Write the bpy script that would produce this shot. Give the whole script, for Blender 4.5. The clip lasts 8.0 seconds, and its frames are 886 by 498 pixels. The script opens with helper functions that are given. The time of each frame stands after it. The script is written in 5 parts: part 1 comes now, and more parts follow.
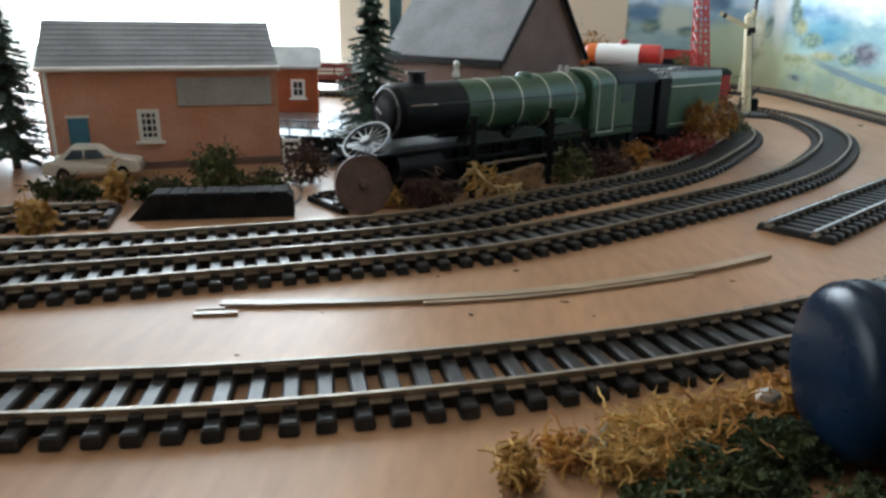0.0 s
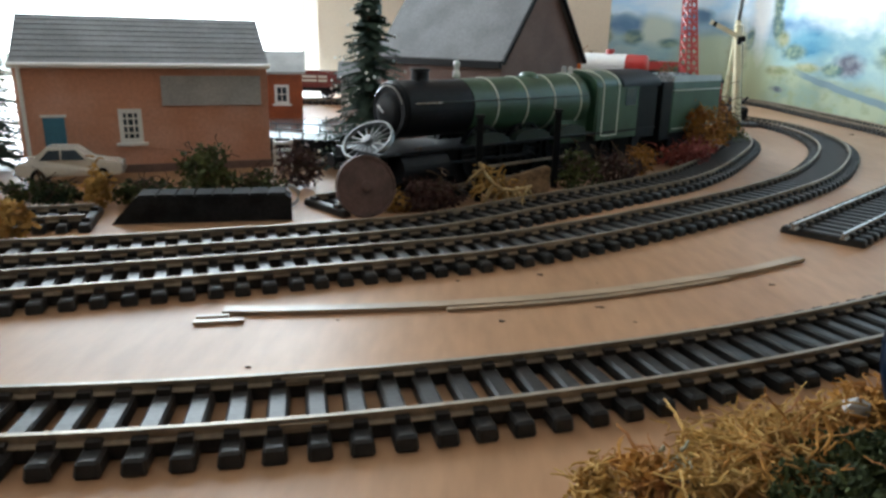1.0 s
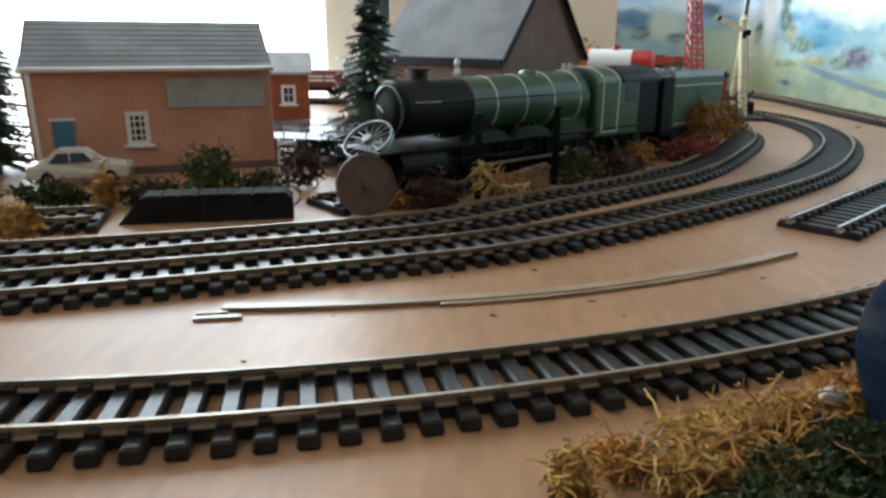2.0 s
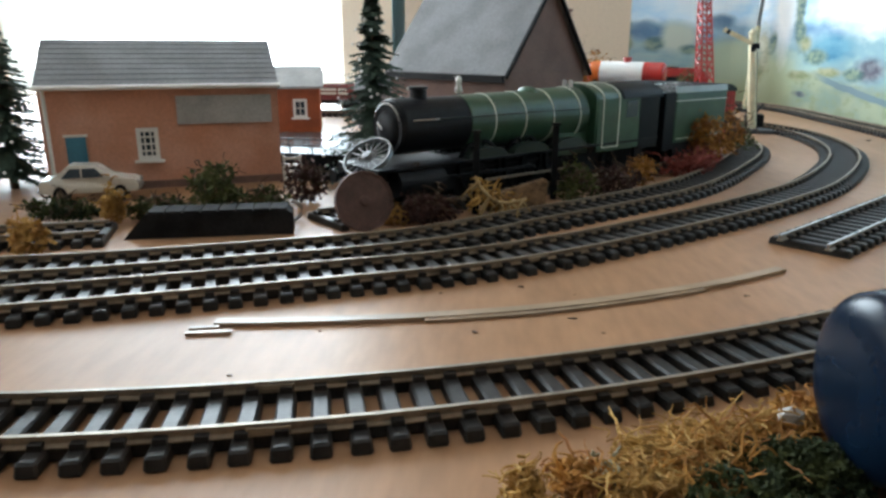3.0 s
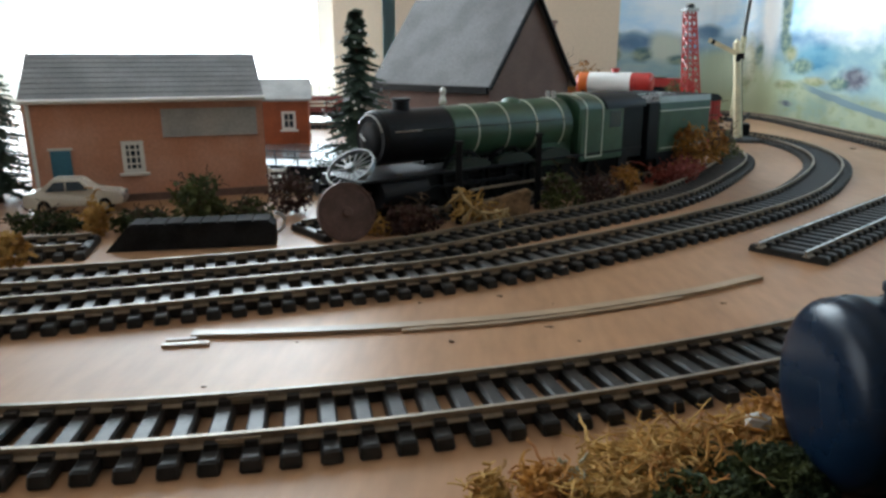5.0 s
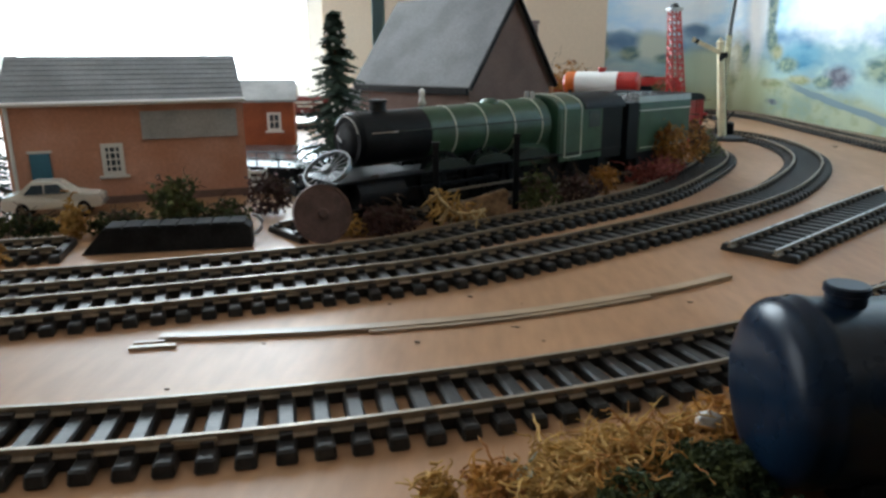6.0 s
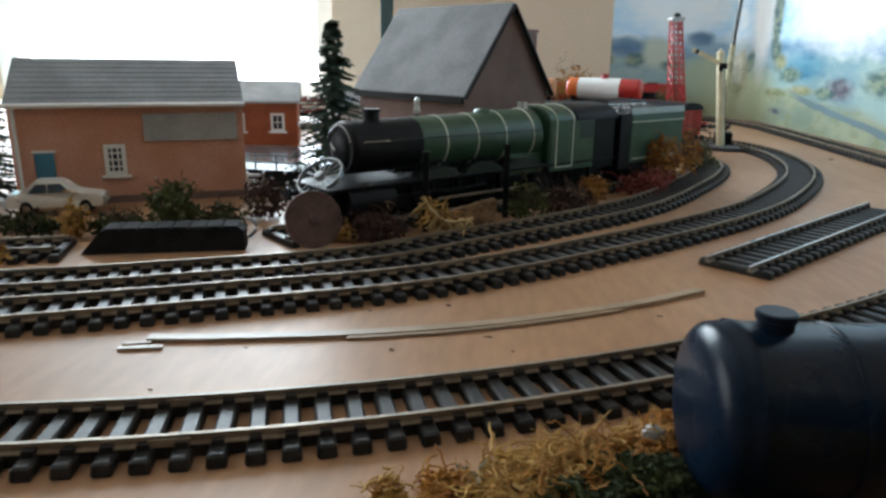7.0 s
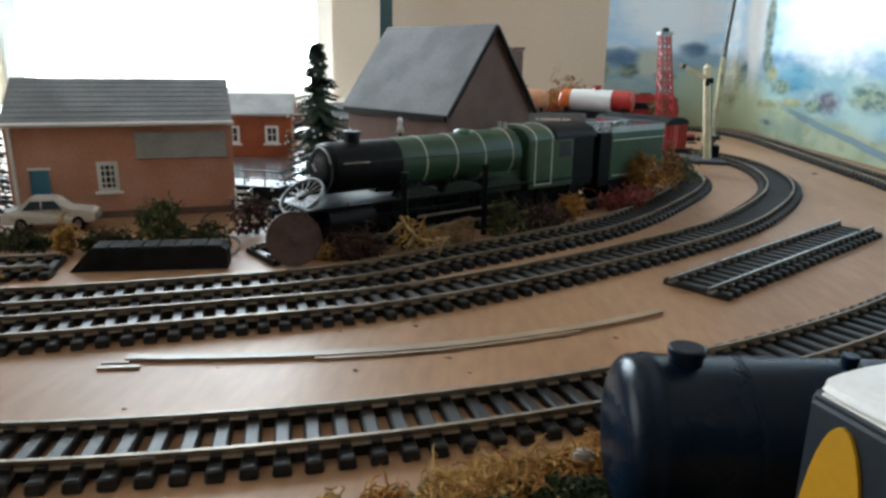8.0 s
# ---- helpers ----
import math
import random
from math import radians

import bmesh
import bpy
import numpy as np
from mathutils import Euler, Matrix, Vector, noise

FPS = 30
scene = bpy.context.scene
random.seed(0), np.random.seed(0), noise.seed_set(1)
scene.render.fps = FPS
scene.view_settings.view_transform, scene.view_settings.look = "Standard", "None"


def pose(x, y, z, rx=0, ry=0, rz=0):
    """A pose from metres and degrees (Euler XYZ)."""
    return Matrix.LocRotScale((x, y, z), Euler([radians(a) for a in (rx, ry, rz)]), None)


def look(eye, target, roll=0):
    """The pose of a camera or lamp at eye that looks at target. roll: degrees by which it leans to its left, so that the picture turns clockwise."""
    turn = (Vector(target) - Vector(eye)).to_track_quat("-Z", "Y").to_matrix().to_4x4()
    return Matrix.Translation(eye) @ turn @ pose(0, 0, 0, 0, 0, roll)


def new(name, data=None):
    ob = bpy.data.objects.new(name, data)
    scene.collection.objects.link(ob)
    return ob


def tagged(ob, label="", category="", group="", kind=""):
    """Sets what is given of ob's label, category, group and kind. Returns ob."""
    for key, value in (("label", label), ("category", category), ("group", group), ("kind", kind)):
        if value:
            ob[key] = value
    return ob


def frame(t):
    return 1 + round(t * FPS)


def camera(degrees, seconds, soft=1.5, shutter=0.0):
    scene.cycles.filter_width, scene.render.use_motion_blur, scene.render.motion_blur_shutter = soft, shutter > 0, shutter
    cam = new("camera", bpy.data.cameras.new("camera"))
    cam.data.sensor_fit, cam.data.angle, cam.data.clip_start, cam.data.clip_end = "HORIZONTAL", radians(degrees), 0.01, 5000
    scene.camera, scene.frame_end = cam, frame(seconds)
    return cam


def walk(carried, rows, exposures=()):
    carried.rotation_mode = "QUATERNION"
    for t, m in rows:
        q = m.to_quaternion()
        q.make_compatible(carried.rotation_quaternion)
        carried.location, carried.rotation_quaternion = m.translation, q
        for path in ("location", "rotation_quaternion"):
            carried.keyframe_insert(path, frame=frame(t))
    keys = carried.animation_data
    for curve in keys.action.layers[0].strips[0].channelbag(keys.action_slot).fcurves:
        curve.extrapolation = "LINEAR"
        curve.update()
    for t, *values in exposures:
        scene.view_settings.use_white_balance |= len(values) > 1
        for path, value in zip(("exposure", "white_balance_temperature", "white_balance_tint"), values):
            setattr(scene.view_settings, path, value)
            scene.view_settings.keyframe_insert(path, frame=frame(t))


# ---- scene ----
cam = camera(64.7, 8.0, soft=2.8)
PATH = [
    (0, (0.01109, 0.07355, 0.07775), (-0.01345, 0.54882, -0.07561), 0.73),
    (0.5, (0.00523, 0.08455, 0.07245), (-0.00814, 0.56040, -0.08050), 0.98),
    (1, (-0.00368, 0.08846, 0.06865), (-0.00914, 0.56756, -0.07429), 1.27),
    (1.5, (-0.00235, 0.08704, 0.06818), (-0.01220, 0.56556, -0.07648), 1.04),
    (2, (0.00180, 0.08439, 0.06965), (-0.01273, 0.56278, -0.07504), 0.40),
    (3.5, (0.01466, 0.07891, 0.07465), (-0.01709, 0.55921, -0.06064), 0.30),
    (4, (0.01556, 0.07846, 0.07462), (-0.01511, 0.55939, -0.05867), 0.33),
    (4.5, (0.01555, 0.07951, 0.07384), (-0.01232, 0.56115, -0.05749), 0.11),
    (6, (0.02493, 0.07817, 0.07486), (0.00351, 0.55999, -0.05699), -0.40),
    (6.5, (0.03065, 0.07728, 0.07833), (0.00257, 0.55638, -0.06192), -0.68),
    (7, (0.03443, 0.07123, 0.08121), (0.00738, 0.55239, -0.05206), 0.75),
    (7.5, (0.04063, 0.06694, 0.08226), (0.01578, 0.54786, -0.05228), 1.50),
    (8, (0.04786, 0.06268, 0.09148), (0.01753, 0.54413, -0.04000), 0.90),
]
walk(cam, [(t, look(eye, target, roll)) for t, eye, target, roll in PATH], [(0.0, 0.64), (2.0, 0.70), (3.5, 0.80), (4.5, 0.53), (6.5, 0.47), (8.0, 0.42)])

# ---------------------------------------------------------------- light
world = bpy.data.worlds.new("daylight")
scene.world = world
world.use_nodes = True
wn = world.node_tree
sky = wn.nodes.new("ShaderNodeTexSky")
sky.sky_type = "NISHITA"
sky.sun_disc = False
sky.sun_elevation, sky.sun_rotation = radians(35), radians(-40)
wn.links.new(sky.outputs["Color"], wn.nodes["Background"].inputs["Color"])
wn.nodes["Background"].inputs["Strength"].default_value = 0.12

WIN_X0, WIN_X1, WIN_Z0, WIN_Z1, WALL_Y = -1.0, -0.27, -0.02, 1.05, 1.50
lamp_data = bpy.data.lights.new("window_daylight", "AREA")
lamp_data.shape, lamp_data.size, lamp_data.size_y = "RECTANGLE", WIN_X1 - WIN_X0, WIN_Z1 - WIN_Z0
lamp_data.energy, lamp_data.color = 21.0, (0.66, 0.86, 1.0)
window_lamp = new("window_daylight", lamp_data)
window_lamp.matrix_world = look(((WIN_X0 + WIN_X1) / 2, WALL_Y + 0.02, (WIN_Z0 + WIN_Z1) / 2), ((WIN_X0 + WIN_X1) / 2, 0.0, (WIN_Z0 + WIN_Z1) / 2))

# an unseen second window added in the west wall as fill light
W2_Y0, W2_Y1, W2_Z0, W2_Z1, WEST_X = 0.0, 1.3, 0.0, 1.1, -1.9
lamp_data = bpy.data.lights.new("west_fill_light", "AREA")
lamp_data.shape, lamp_data.size, lamp_data.size_y = "RECTANGLE", W2_Y1 - W2_Y0, W2_Z1 - W2_Z0
lamp_data.energy, lamp_data.color = 2.8, (0.72, 0.88, 1.0)
west_fill = new("west_fill_light", lamp_data)
west_fill.matrix_world = look((WEST_X - 0.02, (W2_Y0 + W2_Y1) / 2, (W2_Z0 + W2_Z1) / 2), (1.0, (W2_Y0 + W2_Y1) / 2, (W2_Z0 + W2_Z1) / 2))


# ---------------------------------------------------------------- materials
def mat(name, col, rough=0.5, metal=0.0, var=0.15, scale=60.0, fine=700.0, bump=0.15, spec=0.5, col2=None, stretch=(1, 1, 1), coat=0.0, mix=(0.42, 0.62), depth=0.0004):
    """A painted or natural surface: broad stains and fine grain in colour, roughness and relief."""
    m = bpy.data.materials.new(name)
    m.use_nodes = True
    nt = m.node_tree
    b = nt.nodes["Principled BSDF"]
    tc = nt.nodes.new("ShaderNodeTexCoord")
    mp = nt.nodes.new("ShaderNodeMapping")
    mp.inputs["Scale"].default_value = stretch
    nt.links.new(tc.outputs["Object"], mp.inputs["Vector"])
    n1 = nt.nodes.new("ShaderNodeTexNoise")
    n1.inputs["Scale"].default_value, n1.inputs["Detail"].default_value = scale, 6
    n2 = nt.nodes.new("ShaderNodeTexNoise")
    n2.inputs["Scale"].default_value, n2.inputs["Detail"].default_value = fine, 4
    for n in (n1, n2):
        nt.links.new(mp.outputs["Vector"], n.inputs["Vector"])
    r1 = nt.nodes.new("ShaderNodeMapRange")
    r1.inputs["From Min"].default_value, r1.inputs["From Max"].default_value = mix
    nt.links.new(n1.outputs["Fac"], r1.inputs["Value"])
    c1 = nt.nodes.new("ShaderNodeMix")
    c1.data_type = "RGBA"
    other = col2 if col2 else tuple(v * (1 - 1.6 * var) for v in col)
    c1.inputs["A"].default_value, c1.inputs["B"].default_value = (*col, 1), (*other, 1)
    nt.links.new(r1.outputs["Result"], c1.inputs["Factor"])
    c2 = nt.nodes.new("ShaderNodeMix")
    c2.data_type, c2.blend_type = "RGBA", "MULTIPLY"
    r2 = nt.nodes.new("ShaderNodeMapRange")
    r2.inputs["From Min"].default_value, r2.inputs["From Max"].default_value = 0.3, 0.7
    r2.inputs["To Min"].default_value, r2.inputs["To Max"].default_value = 1 - var, 1 + var
    nt.links.new(n2.outputs["Fac"], r2.inputs["Value"])
    c2.inputs["Factor"].default_value = 1.0
    nt.links.new(c1.outputs["Result"], c2.inputs["A"])
    nt.links.new(r2.outputs["Result"], c2.inputs["B"])
    nt.links.new(c2.outputs["Result"], b.inputs["Base Color"])
    r3 = nt.nodes.new("ShaderNodeMapRange")
    r3.inputs["To Min"].default_value, r3.inputs["To Max"].default_value = max(rough - 0.1, 0.03), min(rough + 0.12, 1)
    nt.links.new(n1.outputs["Fac"], r3.inputs["Value"])
    nt.links.new(r3.outputs["Result"], b.inputs["Roughness"])
    b.inputs["Metallic"].default_value = metal
    b.inputs["Specular IOR Level"].default_value = spec
    b.inputs["Coat Weight"].default_value = coat
    if bump:
        bp = nt.nodes.new("ShaderNodeBump")
        bp.inputs["Strength"].default_value, bp.inputs["Distance"].default_value = bump, depth
        nt.links.new(n2.outputs["Fac"], bp.inputs["Height"])
        nt.links.new(bp.outputs["Normal"], b.inputs["Normal"])
    return m


BOARD = mat("board", (0.345, 0.192, 0.106), 0.42, var=0.12, scale=13, fine=260, bump=0.08, spec=0.14, col2=(0.275, 0.146, 0.077), stretch=(1, 0.25, 1))
PLY = mat("ply_edge", (0.45, 0.3, 0.18), 0.7, scale=40)
SLEEPER = mat("sleeper_plastic", (0.016, 0.0152, 0.015), 0.44, var=0.2, scale=90, spec=0.20, col2=(0.027, 0.023, 0.021), bump=0.25)
RAIL = mat("rail_metal", (0.215, 0.165, 0.112), 0.55, metal=0.15, var=0.18, scale=70, col2=(0.15, 0.108, 0.07))
RAIL_TOP = mat("rail_head", (0.24, 0.20, 0.155), 0.5, metal=0.5, var=0.1, scale=70)
STRIP = mat("strip_wood", (0.32, 0.225, 0.142), 0.45, scale=80, stretch=(0.2, 1, 1))
# for the unseen south wall: dark so that less light bounces back
DIMWALL = mat("dim_unseen_wall", (0.24, 0.19, 0.15), 0.85, var=0.06, scale=4, fine=200, bump=0.1)
WALL = mat("wall_paint", (0.74, 0.63, 0.51), 0.85, var=0.04, scale=3, fine=200, bump=0.1)
CEIL = mat("ceiling_paint", (0.8, 0.79, 0.76), 0.9, var=0.03, scale=3, fine=150)
CARPET = mat("floor_carpet", (0.18, 0.15, 0.13), 0.95, var=0.2, scale=8, fine=300)
WHITE = mat("white_gloss", (0.8, 0.8, 0.78), 0.3, var=0.04, scale=20)
CURTAIN = mat("curtain_cloth", (0.45, 0.66, 0.72), 0.85, var=0.06, scale=12, fine=500)
CURTAIN.node_tree.nodes["Principled BSDF"].inputs["Transmission Weight"].default_value = 0.35
GREEN = mat("apple_green_paint", (0.027, 0.078, 0.043), 0.36, var=0.14, scale=80, coat=0.1)
BLACK = mat("black_paint", (0.004, 0.005, 0.007), 0.48, var=0.25, scale=90, spec=0.18, col2=(0.008, 0.009, 0.012))
# tender coaming: the sky's pale reflection is put into the base colour
GREYGREEN = mat("sky_sheen_grey_green", (0.42, 0.50, 0.50), 0.4, var=0.06, scale=120)
TANKBLACK = mat("tank_black", (0.0028, 0.0090, 0.021), 0.28, var=0.2, scale=60, bump=0.05, spec=0.15)
DARKGREEN = mat("dark_green_paint", (0.010, 0.022, 0.014), 0.5, var=0.2, scale=80)
LINING = mat("lining_white", (0.7, 0.72, 0.62), 0.4, var=0.05)
RED = mat("red_paint", (0.42, 0.02, 0.016), 0.36, var=0.12, scale=70, coat=0.2)
DKRED = mat("bauxite_red", (0.16, 0.022, 0.018), 0.5, var=0.15, scale=70)
ORANGE = mat("orange_brown_paint", (0.36, 0.09, 0.03), 0.5, var=0.15, scale=70)
GREY = mat("wagon_grey", (0.17, 0.185, 0.19), 0.5, var=0.12, scale=90)
LTGREY = mat("roof_grey", (0.42, 0.43, 0.43), 0.6, var=0.12, scale=60)
BLUE = mat("blue_paint", (0.02, 0.09, 0.24), 0.35, var=0.1, scale=70, coat=0.2)
NAVY = mat("navy_paint", (0.0025, 0.013, 0.024), 0.45, var=0.1, scale=70)
YELLOW = mat("yellow_paint", (0.50, 0.26, 0.010), 0.4, var=0.05, scale=60)
CREAM = mat("cream_paint", (0.72, 0.64, 0.42), 0.5, var=0.1, scale=90)
SOOT = mat("sooty_timber", (0.016, 0.017, 0.019), 0.9, var=0.3, scale=120, bump=0.5, spec=0.2)
COAL = mat("coal", (0.015, 0.015, 0.016), 0.35, var=0.3, scale=300, bump=0.6)
SALMON = mat("salmon_brick", (0.56, 0.27, 0.175), 0.75, var=0.1, scale=35, fine=600, col2=(0.62, 0.34, 0.25))
SLATE = mat("slate_roof", (0.17, 0.175, 0.185), 0.6, var=0.15, scale=45)
GABLE = mat("brown_brick", (0.20, 0.125, 0.105), 0.75, var=0.12, scale=40)
PANE = mat("dark_pane", (0.03, 0.05, 0.07), 0.1, var=0.1, bump=0)
TEAL = mat("teal_door", (0.05, 0.2, 0.3), 0.4, var=0.08)
CARWHITE = mat("car_white", (0.72, 0.7, 0.64), 0.25, var=0.05, coat=0.4)
STEEL = mat("steel", (0.5, 0.5, 0.5), 0.28, metal=1.0, var=0.1)
DULLSTEEL = mat("dull_steel", (0.34, 0.35, 0.36), 0.34, metal=0.9, var=0.15)
RUST = mat("rust_wheel", (0.115, 0.065, 0.055), 0.75, var=0.2, scale=160)
STRAW = mat("dry_lichen", (0.43, 0.255, 0.070), 0.9, var=0.2, scale=110, fine=900, col2=(0.24, 0.11, 0.025))
OCHRE = mat("ochre_lichen", (0.40, 0.19, 0.035), 0.9, var=0.2, scale=120, fine=900, col2=(0.26, 0.10, 0.03))
MOSS = mat("green_moss", (0.040, 0.050, 0.008), 0.9, var=0.25, scale=130, fine=1100, col2=(0.012, 0.024, 0.007))
OLIVE = mat("olive_foliage", (0.085, 0.10, 0.026), 0.9, var=0.25, scale=130, fine=1100, col2=(0.045, 0.06, 0.02))
MAROON = mat("maroon_foliage", (0.085, 0.04, 0.035), 0.9, var=0.25, scale=140, fine=1100)
PINKISH = mat("pink_foliage", (0.30, 0.07, 0.055), 0.9, var=0.25, scale=140, fine=1100)
FIR = mat("fir_needles", (0.03, 0.06, 0.04), 0.8, var=0.25, scale=200, fine=1100)
BARK = mat("bark", (0.08, 0.05, 0.03), 0.9, scale=200)
LICHEN = mat("pale_lichen", (0.30, 0.27, 0.18), 0.9, var=0.2, scale=150)
STONE = mat("ballast_stone", (0.45, 0.43, 0.4), 0.8, scale=200)
ASPHALT = mat("grey_pad", (0.075, 0.08, 0.085), 0.7, scale=60)
TANBARK = mat("tan_bark", (0.24, 0.145, 0.075), 0.85, var=0.3, scale=200, bump=0.4)
PALETWIG = mat("pale_twig", (0.46, 0.34, 0.17), 0.85, var=0.2, scale=150, col2=(0.34, 0.22, 0.09))
STAINED = mat("stained_cream", (0.46, 0.43, 0.27), 0.7, var=0.25, scale=90)
GLOSSGREY = mat("glossy_grey", (0.10, 0.105, 0.11), 0.16, var=0.1, scale=50, bump=0.05)
WIRE = mat("dark_wire", (0.03, 0.035, 0.03), 0.4)


# ---------------------------------------------------------------- mesh helpers
def link(name, bm, material, parent=None, label="", smooth=False):
    me = bpy.data.meshes.new(name)
    bmesh.ops.recalc_face_normals(bm, faces=bm.faces[:])
    bm.to_mesh(me)
    bm.free()
    for m in (material if isinstance(material, (list, tuple)) else [material]):
        me.materials.append(m)
    if smooth:
        for p in me.polygons:
            p.use_smooth = True
    ob = new(name, me)
    if parent is not None:
        ob.parent = parent
    if label:
        ob["label"] = label
    return ob


def part(name, bm, material, parent, label="", smooth=False):
    return link(name, bm, material, parent, label, smooth)


def stuff(ob):
    ob["kind"] = "stuff"
    return ob


def empty(name, m, label, category, group="", kind=""):
    ob = new(name)
    ob.empty_display_size = 0.01
    ob.matrix_world = m
    return tagged(ob, label, category, group, kind)


def box(x0, y0, z0, x1, y1, z1, bevel=0.0, bm=None, turn=None):
    bm = bm if bm is not None else bmesh.new()
    r = bmesh.ops.create_cube(bm, size=1.0)
    vs = r["verts"]
    for v in vs:
        v.co = Vector(((x0 + x1) / 2 + v.co.x * (x1 - x0), (y0 + y1) / 2 + v.co.y * (y1 - y0), (z0 + z1) / 2 + v.co.z * (z1 - z0)))
    if turn is not None:
        bmesh.ops.transform(bm, matrix=turn, verts=vs)
    if bevel:
        es = list({e for v in vs for e in v.link_edges})
        bmesh.ops.bevel(bm, geom=es, offset=bevel, segments=2, affect="EDGES", profile=0.6)
    return bm


def cyl(p, q, r, r2=None, seg=20, bm=None, caps=True):
    bm = bm if bm is not None else bmesh.new()
    p, q = Vector(p), Vector(q)
    d = q - p
    m = Matrix.Translation((p + q) / 2) @ d.to_track_quat("Z", "Y").to_matrix().to_4x4()
    bmesh.ops.create_cone(bm, cap_ends=caps, segments=seg, radius1=r, radius2=r if r2 is None else r2, depth=d.length, matrix=m)
    return bm


def lathe(profile, axis="X", seg=32, bm=None, m=None):
    """Turn a list of (along, radius) about an axis."""
    bm = bm if bm is not None else bmesh.new()
    rings = []
    for a, r in profile:
        ring = []
        for i in range(seg):
            t = 2 * math.pi * i / seg
            c, s = r * math.cos(t), r * math.sin(t)
            co = Vector((a, c, s)) if axis == "X" else Vector((c, s, a))
            ring.append(bm.verts.new(m @ co if m is not None else co))
        rings.append(ring)
    for g, h in zip(rings[:-1], rings[1:]):
        for i in range(seg):
            bm.faces.new((g[i], g[(i + 1) % seg], h[(i + 1) % seg], h[i]))
    bm.faces.new(rings[0])
    bm.faces.new(rings[-1])
    return bm


def prism(outline, y0, y1, bm=None):
    """An outline of (x, z) drawn out along y."""
    bm = bm if bm is not None else bmesh.new()
    a = [bm.verts.new((x, y0, z)) for x, z in outline]
    b = [bm.verts.new((x, y1, z)) for x, z in outline]
    bm.faces.new(a)
    bm.faces.new(b)
    for i in range(len(a)):
        j = (i + 1) % len(a)
        bm.faces.new((a[i], a[j], b[j], b[i]))
    return bm


def prism_x(outline, x0, x1, bm=None):
    """An outline of (y, z) drawn out along x."""
    bm = bm if bm is not None else bmesh.new()
    a = [bm.verts.new((x0, y, z)) for y, z in outline]
    b = [bm.verts.new((x1, y, z)) for y, z in outline]
    bm.faces.new(a)
    bm.faces.new(b)
    for i in range(len(a)):
        j = (i + 1) % len(a)
        bm.faces.new((a[i], a[j], b[j], b[i]))
    return bm


def tube(points, r, seg=8, bm=None, taper=1.0):
    bm = bm if bm is not None else bmesh.new()
    pts = [Vector(p) for p in points]
    rings = []
    for i, p in enumerate(pts):
        d = (pts[min(i + 1, len(pts) - 1)] - pts[max(i - 1, 0)]).normalized()
        side = d.cross(Vector((0, 0, 1)))
        side = side.normalized() if side.length > 1e-4 else Vector((1, 0, 0))
        up = side.cross(d)
        rr = r * (1 + (taper - 1) * i / max(len(pts) - 1, 1))
        rings.append([bm.verts.new(p + rr * (math.cos(2 * math.pi * k / seg) * side + math.sin(2 * math.pi * k / seg) * up)) for k in range(seg)])
    for g, h in zip(rings[:-1], rings[1:]):
        for i in range(seg):
            bm.faces.new((g[i], g[(i + 1) % seg], h[(i + 1) % seg], h[i]))
    bm.faces.new(rings[0])
    bm.faces.new(rings[-1])
    return bm


def spline(points, step):
    """Even steps along a smooth curve through the points: (place, direction) pairs in the plane."""
    P = [Vector(p) for p in points]
    P = [2 * P[0] - P[1]] + P + [2 * P[-1] - P[-2]]
    dense = []
    for i in range(1, len(P) - 2):
        for k in range(24):
            t = k / 24
            a, b, c, d = P[i - 1], P[i], P[i + 1], P[i + 2]
            dense.append(0.5 * (2 * b + (c - a) * t + (2 * a - 5 * b + 4 * c - d) * t * t + (3 * b - a - 3 * c + d) * t ** 3))
    dense.append(P[-2])
    out, left = [], 0.0
    for a, b in zip(dense[:-1], dense[1:]):
        d = b - a
        if d.length == 0:
            continue
        s = left
        while s < d.length:
            out.append((a + d * (s / d.length), d.normalized()))
            s += step
        left = s - d.length
    return out


def arc(cx, cy, r, a0, a1, n):
    return [(cx + r * math.cos(radians(a0 + (a1 - a0) * i / n)), cy + r * math.sin(radians(a0 + (a1 - a0) * i / n))) for i in range(n + 1)]


# ---------------------------------------------------------------- room
FLOOR_Z, CEIL_Z = -0.82, 1.60
X0, X1, Y0 = -1.9, 1.3, -1.7
T = 0.12


def wall_box(name, x0, y0, z0, x1, y1, z1, material, label):
    return tagged(link(name, box(x0, y0, z0, x1, y1, z1), material), label, "wall", kind="structure")


tagged(link("floor", box(X0, Y0, FLOOR_Z - 0.1, X1, WALL_Y, FLOOR_Z), CARPET), "dark brown carpeted room floor", "floor", kind="structure")
tagged(link("ceiling", box(X0, Y0, CEIL_Z, X1, WALL_Y, CEIL_Z + 0.1), CEIL), "plain white painted ceiling", "ceiling", kind="structure")
bm = bmesh.new()
box(X0 - T, Y0, FLOOR_Z, X0, W2_Y0, CEIL_Z, bm=bm)
box(X0 - T, W2_Y1, FLOOR_Z, X0, WALL_Y + T, CEIL_Z, bm=bm)
box(X0 - T, W2_Y0, FLOOR_Z, X0, W2_Y1, W2_Z0, bm=bm)
box(X0 - T, W2_Y0, W2_Z1, X0, W2_Y1, CEIL_Z, bm=bm)
tagged(link("wall_west", bm, WALL), "beige painted wall with an unseen opening added for fill light", "wall", kind="structure")
wall_box("wall_east", X1, Y0, FLOOR_Z, X1 + T, WALL_Y + T, CEIL_Z, WALL, "plain beige painted room wall")
wall_box("wall_south", X0 - T, Y0 - T, FLOOR_Z, X1 + T, Y0, CEIL_Z, DIMWALL, "plain unseen room wall, kept dark brown to bounce less light")
bm = bmesh.new()
